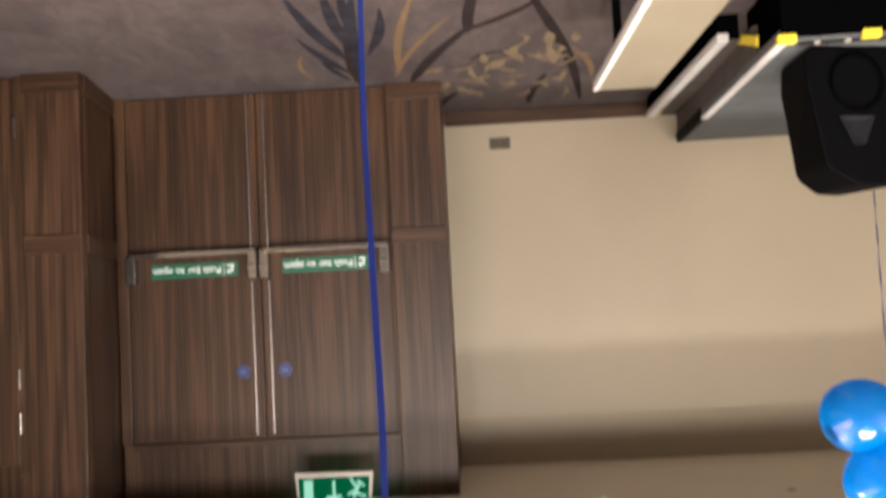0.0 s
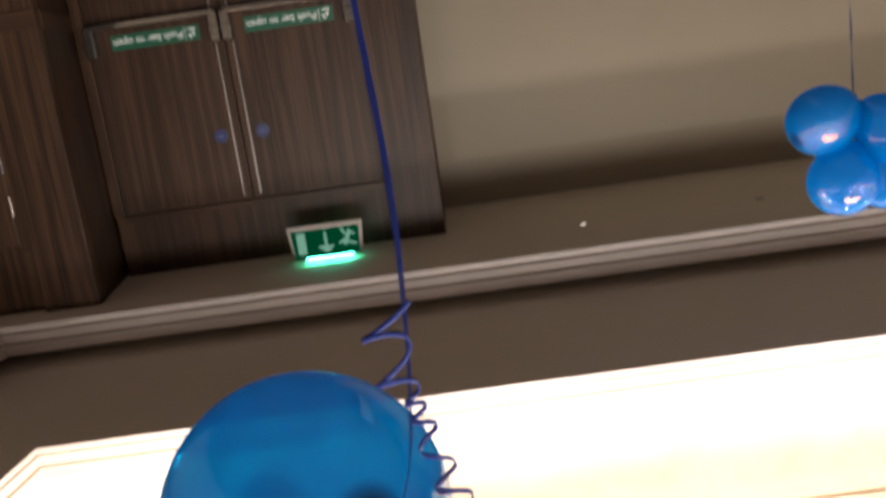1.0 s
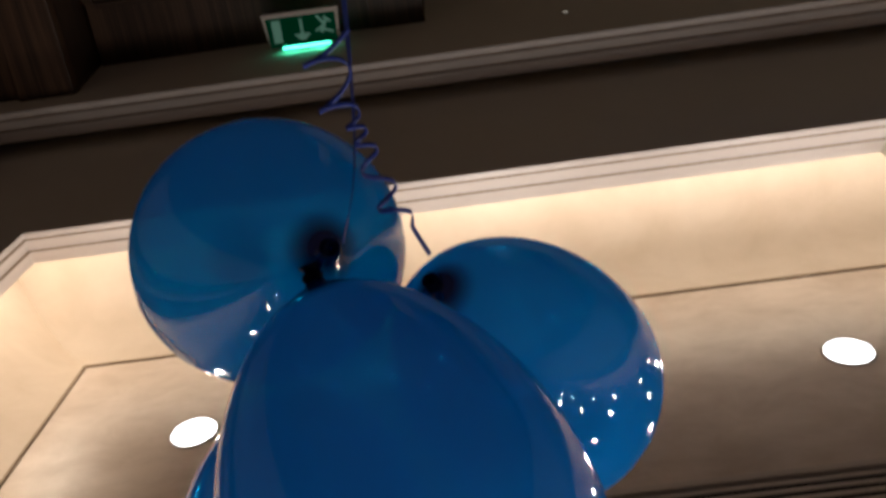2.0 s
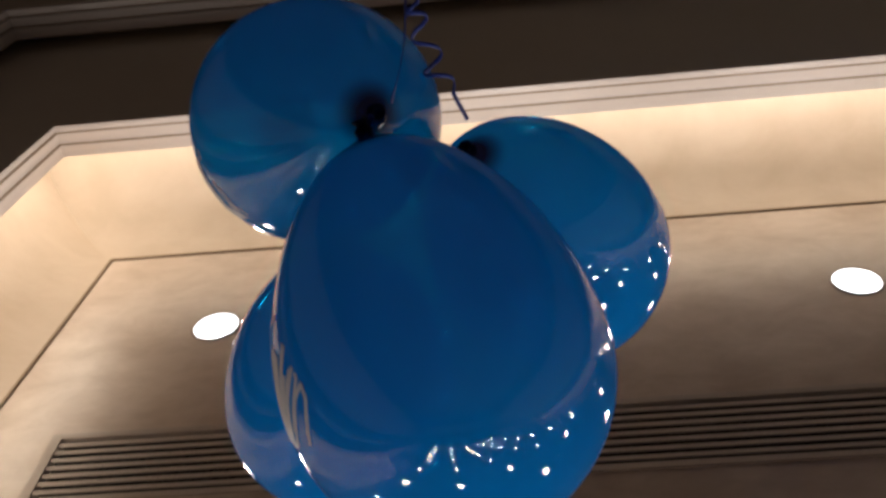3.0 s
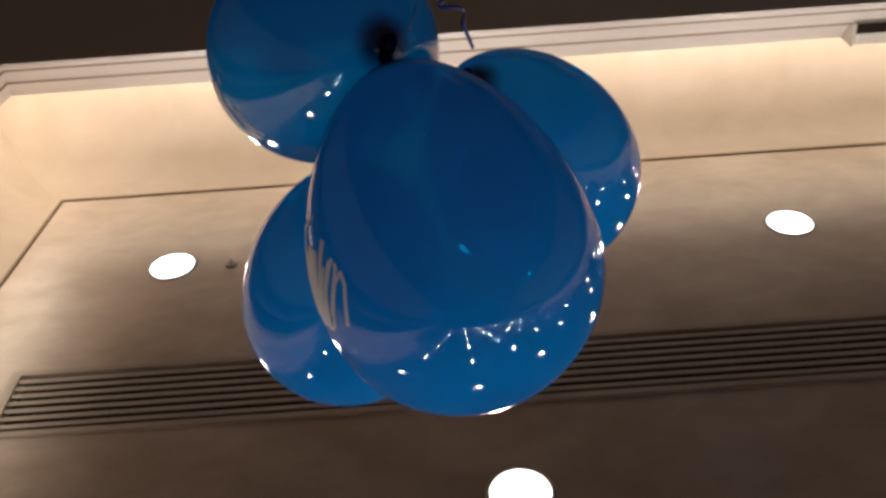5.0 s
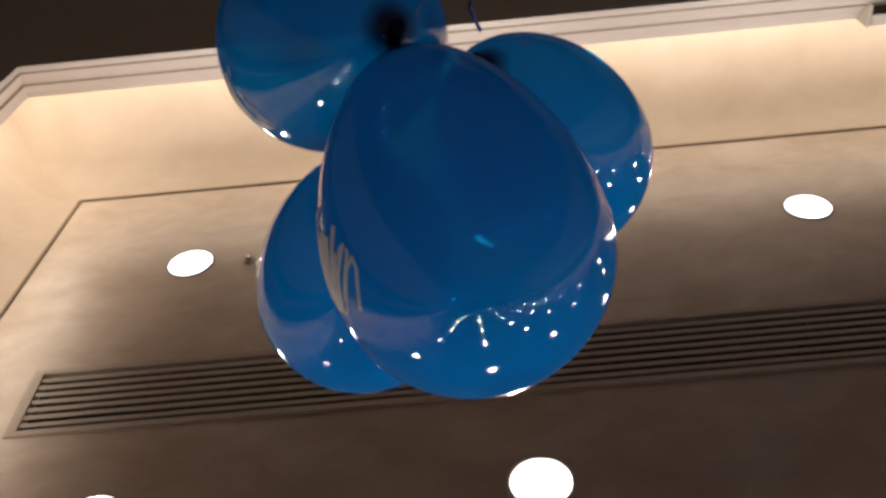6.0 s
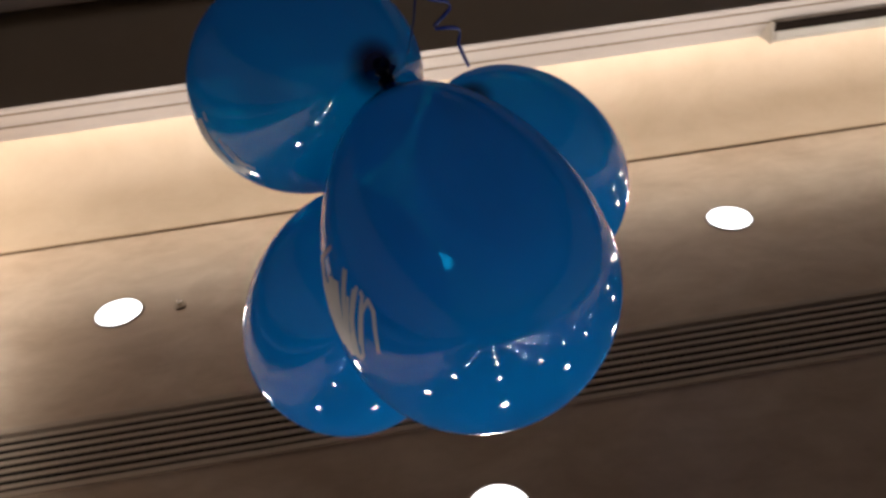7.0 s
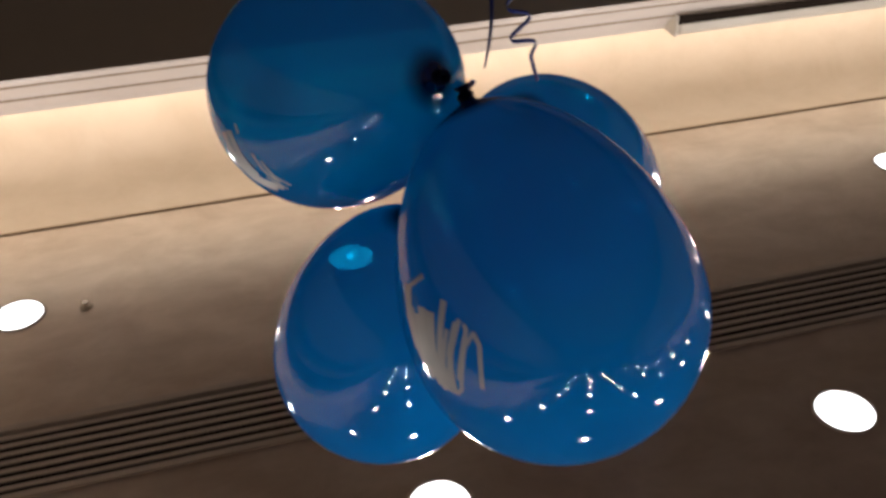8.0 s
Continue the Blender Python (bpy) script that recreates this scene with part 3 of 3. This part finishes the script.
def exit_sign():
    s = holder("exit_sign", (0.842, 4.776, SOFFIT), "lit green emergency exit sign hung under the low ceiling", "exit sign")
    s.rotation_euler = (0, radians(0.4), 0)
    part("frame", flared(0.227, 0.207, 0.004, 0.035, -0.228, -0.032, 0.005), M_TRIM, s, "pale frame")
    part("hanger", box(-0.03, 0.03, 0.008, 0.026, -0.034, 0.0), M_TRIM, s)
    part("panel", flared(0.205, 0.197, -0.002, 0.006, -0.203, -0.034), M_EXIT, s, "glowing green panel")
    part("lamp_tray", box(-0.15, 0.13, -0.004, 0.020, -0.030, -0.022), M_EXIT_LAMP, s, "bright green tube along the top")
    part("door_mark", box(0.12, 0.172, -0.004, -0.002, -0.19, -0.06), M_EXITW, s)
    bm = box(-0.008, 0.008, -0.004, -0.002, -0.185, -0.10)
    for k in range(3):
        box(-0.045 + k * 0.013, 0.045 - k * 0.013, -0.004, -0.002, -0.10 + 0.013 * k, -0.087 + 0.013 * k, 0, bm)
    part("arrow", bm, M_EXITW, s)
    bm = bmesh.new()
    for x, z, w, h, a in ((-0.13, -0.13, 0.02, 0.09, 25), (-0.115, -0.165, 0.015, 0.07, -35), (-0.155, -0.10, 0.06, 0.014, 20), (-0.10, -0.115, 0.05, 0.013, -30), (-0.155, -0.165, 0.05, 0.014, 40)):
        b2 = box(-w / 2, w / 2, -0.001, 0.001, -h / 2, h / 2)
        b2.transform(pose(x, -0.003, z, 0, a, 0))
        me = bpy.data.meshes.new("t")
        b2.to_mesh(me)
        b2.free()
        bm.from_mesh(me)
    part("figure_mark", bm, M_EXITW, s)


M_EXIT = shine("exit panel green", (0.0, 0.16, 0.06), 0.24)
M_EXITW = shine("exit panel white", (0.45, 0.95, 0.7), 0.3)
M_EXIT_LAMP = shine("exit tube", (0.08, 1.0, 0.62), 22.0)
exit_sign()

M_OUTLET = mat("dark brown outlet", (0.055, 0.042, 0.034), 0.4)
sock = holder("wall_socket", (-0.264, WALL_N, 0.245), "double wall socket with a dark metal plate", "socket")
part("plate", box(-0.075, 0.075, -0.008, 0, -0.043, 0.043, 0.003), mat("bronze plate", (0.10, 0.075, 0.05), 0.4, 0.6), sock)
for k in (-0.036, 0.036):
    part("outlet", box(k - 0.026, k + 0.026, -0.011, -0.007, -0.026, 0.026, 0.002), M_OUTLET, sock)


# ---- balloons ----
def balloon_mesh(R, el, seg=56, rings=40):
    prof = []
    for i in range(rings + 1):
        th = math.pi * i / rings
        c, s = math.cos(th), math.sin(th)
        z = R * (c if c > 0 else c * el)
        r = R * (s if c > 0 else s * (1 - 0.12 * c * c))
        prof.append((max(r, 0.0004), z))
    prof = [p for p in prof if not (p[1] < 0 and p[0] < 0.0095)]
    prof += [(0.0078, prof[-1][1] - 0.003), (0.0062, prof[-1][1] - 0.006)]
    return lathe(prof, seg), prof[-1][1]


def toward(c, k):
    u = (Vector(c) - Vector(k)).normalized()
    return u.to_track_quat("Z", "Y").to_matrix().to_4x4()


def balloon(c, k, R, el, label, group):
    bm, low = balloon_mesh(R, el)
    ob = thing("balloon", bm, M_LATEX, label, "balloon", group, smooth=True)
    ob.matrix_basis = Matrix.Translation(c) @ toward(c, k)
    b2 = bmesh.new()
    lathe([(0.0058, low + 0.002), (0.0070, low - 0.001), (0.0074, low - 0.003), (0.0058, low - 0.0055), (0.004, low - 0.006), (0.0048, low - 0.008), (0.0066, low - 0.010), (0.0070, low - 0.011), (0.0058, low - 0.0115), (0.002, low - 0.008)], 20, b2, False)
    part("knot", b2, M_KNOT, ob, "dark knotted neck", True)
    return ob


KNOT = (0.078, -0.004, 1.690)
# centre, knot, radius, length of the neck half in radii
BUNCH = {
    "A": ((0.1822, 0.2030, 1.7809), (0.0699, 0.0057, 1.6985), 0.1228, 1.376, "blue latex balloon with silver print, tied low in the bunch"),
    "B": ((0.0500, -0.1100, 1.8680), (0.1030, -0.0160, 1.6930), 0.1254, 1.490, "large egg-shaped blue latex balloon with silver scribble print"),
    "C": ((-0.0476, 0.1448, 1.9181), (0.0666, 0.0196, 1.6799), 0.1172, 1.540, "glossy blue latex balloon in the bunch"),
    "D": ((0.1727, 0.0503, 2.0127), (0.1364, 0.0315, 1.8287), 0.1132, 1.550, "see-through blue latex balloon high in the bunch"),
}
near = {}
for key, (c, k, R, el, label) in BUNCH.items():
    near[key] = balloon(c, k, R, el, label, "balloons of the near bunch")


def on_balloon(R, el, th, ph, lift=0.0006):
    c, s = math.cos(th), math.sin(th)
    r = R * (s if c > 0 else s * (1 - 0.12 * c * c)) + lift * s
    z = R * (c if c > 0 else c * el) + lift * c
    return Vector((r * math.cos(ph), r * math.sin(ph), z)), Vector((s * math.cos(ph), s * math.sin(ph), c))


def printed(ob, R, el, strokes, p0, ax, ay, width):
    """Silver strokes that follow the skin; strokes in the plane of ax and ay beside the balloon's centre."""
    inv = ob.matrix_basis.to_3x3().inverted()
    for stroke in strokes:
        pts, nrm = [], []
        fine = []
        for (x0, y0), (x1, y1) in zip(stroke, stroke[1:]):
            fine += [(x0 + (x1 - x0) * k / 8, y0 + (y1 - y0) * k / 8) for k in range(8)]
        for x, y in fine + [stroke[-1]]:
            d = inv @ (Vector(p0) + Vector(ax) * x + Vector(ay) * y)
            goal, ph = math.atan2(math.hypot(d.x, d.y), d.z), math.atan2(d.y, d.x)
            lo, hi = 0.0, math.pi
            for _ in range(24):
                th = (lo + hi) / 2
                p, n = on_balloon(R, el, th, ph)
                if math.atan2(math.hypot(p.x, p.y), p.z) < goal:
                    lo = th
                else:
                    hi = th
            pts.append(p)
            nrm.append(n)
        part("print_stroke", strip_along(pts, nrm, width, 0.0003), M_PRINT, ob, "silver printed stroke")


SCRIBBLE = ((0.1203, -0.0121, -0.0525), (-0.000316, -0.00047, -0.000287), (0.000048, -0.000133, 0.000423))
# thin pen loops beside a dense hatching
printed(near["B"], 0.1254, 1.490, [[(-10, -14), (22, -32)], [(84, 44), (70, 110), (72, 178), (82, 170), (92, 90), (104, 68), (113, 90), (115, 168)], [(66, 60), (58, 120), (66, 176)], [(90, 52), (94, 62), (80, 150)]], *SCRIBBLE, 0.0036)
printed(near["B"], 0.1254, 1.490, [[(60, 12), (56, 60), (52, 130), (58, 170)], [(80, 50), (70, 100), (66, 165)]], *SCRIBBLE, 0.0062)
printed(near["B"], 0.1254, 1.490, [[(8, 32), (14, 90), (34, 150)], [(22, 22), (28, 90), (48, 162)], [(38, 30), (40, 100), (56, 172)], [(-4, 20), (4, 80), (22, 128)], [(-12, -20), (-8, 40), (6, 96)]], *SCRIBBLE, 0.0098)
# a smeared print that wraps round the side
SMEAR = ((0.1062, -0.0601, -0.0018), (-0.0005, -0.000584, -0.000198), (0.000072, 0.000203, 0.000684))
printed(near["A"], 0.1228, 1.376, [[(-8, 8), (10, 40), (34, 72)], [(4, 4), (26, 44), (54, 84)], [(30, 64), (60, 96), (96, 112)], [(14, 62), (44, 96), (84, 120)], [(-2, 36), (22, 74)]], *SMEAR, 0.0092)
printed(near["A"], 0.1228, 1.376, [[(50, 40), (66, 70), (92, 98)], [(16, -8), (24, 8)], [(64, 52), (84, 84), (110, 106)], [(70, 84), (104, 116)]], *SMEAR, 0.0028)

FAR_KNOT = (-1.375, 2.64, 1.765)
for c in ((-1.245, 2.60, 1.83), (-1.30, 2.58, 2.045), (-1.47, 2.56, 1.89), (-1.47, 2.62, 2.05)):
    ob = balloon(c, FAR_KNOT, 0.118, 1.25, "blue latex balloon with silver print in a farther bunch", "balloons of the far bunch")
    printed(ob, 0.118, 1.25, [[(-20, 5), (-8, -12), (-4, 10), (8, -10), (10, 8), (24, -12)], [(-16, 14), (14, 4)]], (0.02, -0.108, 0.045), (-0.0011, 0.0, 0.0), (0, -0.0003, 0.0011), 0.009)


def ribbon_line(a, b, width, name, label, sag=0.0, steps=40, twist=0.6):
    pts, nrm = [], []
    a, b = Vector(a), Vector(b)
    for i in range(steps + 1):
        f = i / steps
        p = a.lerp(b, f) + Vector((0, 0, -sag * 4 * f * (1 - f)))
        pts.append(p)
        ang = twist * math.pi * f + 0.4
        nrm.append(Vector((math.sin(ang) * 0.6, -1, 0.3 * math.cos(ang))))
    return thing(name, strip_along(pts, nrm, width, 0.0005), M_RIBBON, label, "ribbon")


def smooth_path(knots, per=12):
    """Points on a soft curve through the knots."""
    ks = [Vector(k) for k in knots]
    out = []
    for i in range(len(ks) - 1):
        p0, p1, p2, p3 = ks[max(i - 1, 0)], ks[i], ks[i + 1], ks[min(i + 2, len(ks) - 1)]
        for j in range(per):
            f = j / per
            out.append(0.5 * (2 * p1 + (p2 - p0) * f + (2 * p0 - 5 * p1 + 4 * p2 - p3) * f * f + (3 * p1 - p0 - 3 * p2 + p3) * f ** 3))
    return out + [ks[-1]]


def tether():
    pts = smooth_path([KNOT, (0.064, 0.022, 1.645), (0.060, 0.08, 1.572), (0.063, 0.15, 1.488), (0.079, 0.28, 1.345), (0.097, 0.44, 1.15), (0.12, 0.75, 0.60), (0.15, 1.08, 0.006)])
    # edge on near the knot, then slowly turning its flat side
    turn = [1.5 * max(0.0, 1 - i / 40) for i in range(len(pts))]
    nrm = [Vector((math.sin(a) + 0.3 * math.sin(i * 0.045), -math.cos(a), 0.3 * math.cos(i * 0.06))) for i, a in enumerate(turn)]
    ob = thing("ribbon", strip_along(pts, nrm, 0.0055, 0.0005), M_RIBBON, "straight blue ribbon that tethers the near balloon bunch to the floor", "ribbon")
    tail = smooth_path([(0.101, -0.006, 1.714), (0.098, -0.014, 1.704), (0.092, -0.020, 1.692)])
    part("cut_end", strip_along(tail, [Vector((0.3, -1, 0.4))] * len(tail), 0.0045, 0.0005), M_RIBBON, ob)
    return ob


def curl():
    """The curled tail: it hangs off the neck of one balloon, wavy at first, then in tight rings, then in wide loose loops."""
    axis = smooth_path([(0.022, 0.020, 1.718), (0.034, 0.012, 1.688), (0.046, 0.005, 1.660), (0.052, 0.0, 1.628), (0.058, 0.0, 1.605), (0.068, -0.002, 1.580), (0.060, 0.0, 1.548)], 40)
    stops = [(0.0, 0.0015, 0.0), (0.14, 0.003, 0.1), (0.24, 0.010, 0.6), (0.34, 0.0095, 1.3), (0.46, 0.0075, 2.0), (0.56, 0.0055, 3.0), (0.66, 0.006, 4.2), (0.76, 0.0135, 4.9), (0.90, 0.0165, 5.7), (1.0, 0.017, 6.15)]
    pts, nrm = [], []
    n = len(axis)
    for i, p in enumerate(axis):
        f = i / (n - 1)
        j = max(k for k in range(len(stops) - 1) if stops[k][0] <= f)
        (f0, r0, a0), (f1, r1, a1) = stops[j], stops[j + 1]
        g = (f - f0) / (f1 - f0)
        r = r0 + (r1 - r0) * g * g * (3 - 2 * g)
        ang = 2 * math.pi * (a0 + (a1 - a0) * g) + 1.2
        out = Vector((math.cos(ang), 0.8 * math.sin(ang), (0.5 + 0.6 * max(0.0, f - 0.5)) * math.sin(ang + 0.7)))
        pts.append(p + out * r)
        nrm.append(out.normalized())
    return thing("curled_ribbon", strip_along(pts, nrm, 0.0034, 0.0005), M_RIBBON, "tightly curled blue ribbon tail hanging under the balloons", "ribbon", smooth=True)


tether()
curl()
ribbon_line(FAR_KNOT, (-1.92, 3.86, 0.955), 0.006, "ribbon", "thin blue ribbon from the far bunch to the loudspeaker", twist=9)

# ---- stage corner ----
M_RAIL = plaster("dark grey strip", (0.014, 0.014, 0.015), (0.022, 0.022, 0.023), 0.7, 8)


def stage():
    s = holder("stage", (-1.406, 3.50, 0), "low grey carpeted stage platform with a white edge and yellow tape", "stage")
    s.rotation_euler = (0, 0, radians(2.6))
    w = 2.50
    part("deck", box(-5.3, -0.004, 0.012, w, 0.268, 0.322, 0.004), M_STAGE, s)
    part("skirt", box(-5.28, -0.03, 0.03, w - 0.01, 0.0, 0.267), M_CLOTH, s, "black skirt")
    part("front", box(-5.29, -0.01, -0.012, 0.011, 0.0, 0.305), M_CLOTH, s, "black front")
    part("side_panel", box(-0.03, -0.006, 0.42, w - 0.02, 0.12, 0.266), M_TREAD, s, "brown side under the edge")
    bm = box(-0.004, 0.004, -0.18, 0.18, -0.024, 0.024)
    bm.transform(pose(0.002, 0.50, 0.168, -17.5, 0, 0))
    part("tape", bm, M_YELLOW, s, "yellow warning tape")
    part("nosing", box(-0.042, 0.0, 0.012, 1.67, 0.312, 0.3265, 0.003), M_NOSING, s, "white painted edge")
    part("nosing", box(-0.03, 0.003, 1.672, w, 0.255, 0.325, 0.003), M_BLACK, s, "black edge")
    for x in (-0.0, -0.36, -1.2):
        part("tape", box(x - 0.07, x + 0.008, -0.014, 0.03, 0.295, 0.3285, 0.002), M_YELLOW, s, "yellow warning tape")
    part("front_rail", box(-5.2, -0.09, 0.013, 0.085, 0.3215, 0.3245, 0.001), M_RAIL, s, "dark grey edge strip")
    for x in (-0.17, -0.30):
        part("bolt", cyl(0.014, 0.014, pose(x, 0.03, 0.328), 0.008, 16), M_CASING, s, "steel bolt")
    t = holder("stage_step", (-1.3, 4.1, 0), "brown step with a white edge and yellow tape beside the stage", "step")
    part("tread", box(-0.19, -0.066, 0.0, 1.80, 0.0, 0.136, 0.003), M_TREAD, t)
    part("nosing", box(-0.065, -0.008, -0.006, 1.85, 0.10, 0.142, 0.003), M_NOSING, t, "white painted edge")
    part("front", box(-0.118, -0.014, -0.005, -0.001, 0.0, 0.132), M_CLOTH, t, "black front")
    part("riser", box(-0.065, -0.014, 0.0, 1.84, 0.0, 0.099), M_CLOTH, t, "black riser")
    part("tape", box(-0.10, -0.07, 1.74, 1.77, 0.12, 0.1385, 0.001), M_YELLOW, t, "yellow warning tape")


stage()


def bench():
    b = holder("bench", (-0.79, 2.9, 0), "long low cream bench with dark legs on the carpet", "bench")
    part("top", box(-0.15, 0.128, -1.1, 0.98, 0.37, 0.405, 0.006), M_CREAM, b)
    part("edge", box(0.1285, 0.154, -1.1, 0.98, 0.365, 0.407, 0.003), M_NOSING, b, "white edge strip")
    for x in (-0.06, 0.05):
        for y in (-0.95, 0.80):
            part("leg", box(x - 0.018, x + 0.018, y - 0.018, y + 0.018, 0, 0.37, 0.003), M_BLACK, b)


bench()


def speaker():
    s = holder("loudspeaker", (-1.81, 3.63, 0.323), "black moulded PA loudspeaker with a round woofer and horn", "loudspeaker")
    s.rotation_euler = (0, 0, radians(-13))
    s.scale = (1.08, 1.08, 1.08)
    bm = bmesh.new()
    outline = [(-0.22, 0.0), (0.225, 0.0), (0.258, 0.03), (0.262, 0.14), (0.20, 0.50), (0.17, 0.53), (0.06, 0.585), (-0.10, 0.595), (-0.2, 0.57), (-0.28, 0.06)]
    front = [bm.verts.new((x, 0, z)) for x, z in outline]
    back = [bm.verts.new((x * 0.66, 0.33, z)) for x, z in outline]
    bm.faces.new(front)
    bm.faces.new(back[::-1])
    for i in range(len(outline)):
        j = (i + 1) % len(outline)
        bm.faces.new((front[i], front[j], back[j], back[i]))
    bmesh.ops.bevel(bm, geom=bm.edges[:], offset=0.012, segments=2, affect="EDGES", profile=0.5)
    part("cabinet", bm, M_BLACK, s)
    wo = part("woofer", lathe([(0.118, 0.0), (0.126, 0.006), (0.115, 0.01), (0.10, -0.01), (0.05, -0.05), (0.045, -0.04), (0.001, -0.03)], 36, close=False), M_CLOTH, s, "round woofer", True)
    wo.matrix_basis = pose(0.035, -0.002, 0.155, 90, 0, 0)
    bm = bmesh.new()
    a = [bm.verts.new(p) for p in ((-0.035, -0.012, 0.30), (0.135, -0.012, 0.30), (0.075, -0.012, 0.42), (0.02, -0.012, 0.42))]
    b = [bm.verts.new(p) for p in ((0.01, -0.004, 0.315), (0.09, -0.004, 0.315), (0.06, -0.004, 0.38), (0.035, -0.004, 0.38))]
    for i in range(4):
        bm.faces.new((a[i], a[(i + 1) % 4], b[(i + 1) % 4], b[i]))
    bm.faces.new(b)
    part("horn", bm, mat("grey plate", (0.011, 0.011, 0.0125), 0.4), s, "grey flared horn")


speaker()


# ---- carpet motifs ----
lift = itertools.count()


def leaf(bm, base, tip, width, bend=0.0, blunt=0.8):
    """A flat pointed leaf woven into the pile."""
    z = 0.0012 + 0.00006 * next(lift)
    a, b = Vector((*base, z)), Vector((*tip, z))
    d = b - a
    side = Vector((-d.y, d.x, 0)).normalized()
    left, right = [], []
    n = 8
    for i in range(n + 1):
        f = i / n
        w = width * math.sin(math.pi * min(max(f, 0.02), 0.98)) ** blunt * (1 - 0.35 * f)
        c = a + d * f + side * bend * math.sin(math.pi * f)
        left.append(bm.verts.new(c + side * w / 2))
        right.append(bm.verts.new(c - side * w / 2))
    for i in range(n):
        bm.faces.new((left[i], left[i + 1], right[i + 1], right[i]))


def motif_finish(name, a, b):
    m = mat(name, a, 0.95)
    v = coords(m)
    link(m, mix(m, 0.5, ramp(m, noise_tex(m, v, 5, 4), [(0.35, a), (0.65, b)]), ramp(m, noise_tex(m, v, 150, 2), [(0.3, a), (0.7, b)])), bsdf(m).inputs["Base Color"])
    return m


M_LEAF = motif_finish("dark leaf pile", (0.011, 0.010, 0.014), (0.036, 0.033, 0.040))
M_BRANCH = motif_finish("dark branch pile", (0.016, 0.011, 0.011), (0.034, 0.025, 0.023))
M_ORANGE = motif_finish("orange pile", (0.10, 0.055, 0.022), (0.16, 0.096, 0.042))
M_GOLD = motif_finish("golden pile", (0.095, 0.062, 0.032), (0.19, 0.135, 0.075))


def motif(name, m, label, base, tip, width, bend=0.0, blunt=0.8):
    bm = bmesh.new()
    leaf(bm, base, tip, width, bend, blunt)
    part(name, bm, m, floor, label)


for base, tip, w, bend in (((0.619, 5.04), (0.45, 3.40), 0.13, 0.03), ((0.61, 4.6), (0.77, 3.40), 0.11, 0.03), ((0.633, 4.85), (0.83, 4.06), 0.085, 0.02), ((0.66, 5.0), (0.77, 4.45), 0.07, 0.02),
                           ((0.63, 4.5), (0.70, 3.95), 0.09, 0.01), ((0.50, 4.45), (0.36, 3.68), 0.09, -0.03), ((0.58, 4.35), (0.585, 3.35), 0.10, 0.02), ((0.52, 4.2), (0.50, 3.3), 0.08, 0.02)):
    motif("leaf_motif", M_LEAF, "dark woven leaf", base, tip, w * 0.8, bend)
for base, tip, w, bend in (((0.30, 5.10), (-0.08, 4.0), 0.085, 0.03), ((-0.03, 4.12), (-0.44, 3.60), 0.062, -0.03), ((-0.05, 4.15), (-0.11, 3.35), 0.07, 0.02), ((-0.34, 3.62), (-0.83, 5.85), 0.075, 0.05),
                           ((0.15, 5.85), (-0.05, 5.33), 0.05, 0.03), ((-0.47, 5.88), (-0.53, 5.08), 0.06, 0.02), ((0.62, 5.1), (0.6, 4.3), 0.045, 0.02), ((-0.06, 4.65), (-0.30, 4.5), 0.04, 0.02)):
    motif("branch_motif", M_BRANCH, "dark woven branch", base, tip, w, bend, 0.35)
rng = random.Random(11)
for base, tip, w in (((0.36, 4.90), (0.18, 3.45), 0.05), ((0.39, 4.95), (0.03, 3.85), 0.045), ((-0.64, 4.55), (-0.83, 5.25), 0.05), ((0.88, 4.9), (0.86, 4.4), 0.03)):
    motif("sprig_motif", M_ORANGE, "orange-gold woven sprig", base, tip, w, 0.04, 0.5)
for i in range(46):
    x, y = rng.uniform(-0.72, 0.1), rng.uniform(4.35, 5.5)
    a = rng.uniform(0, 6.28)
    r = rng.uniform(0.06, 0.2)
    motif("sprig_motif", M_GOLD, "golden woven sprig", (x, y), (x + r * math.cos(a), y + r * 2.0 * math.sin(a)), rng.uniform(0.03, 0.085), rng.uniform(-0.05, 0.05))
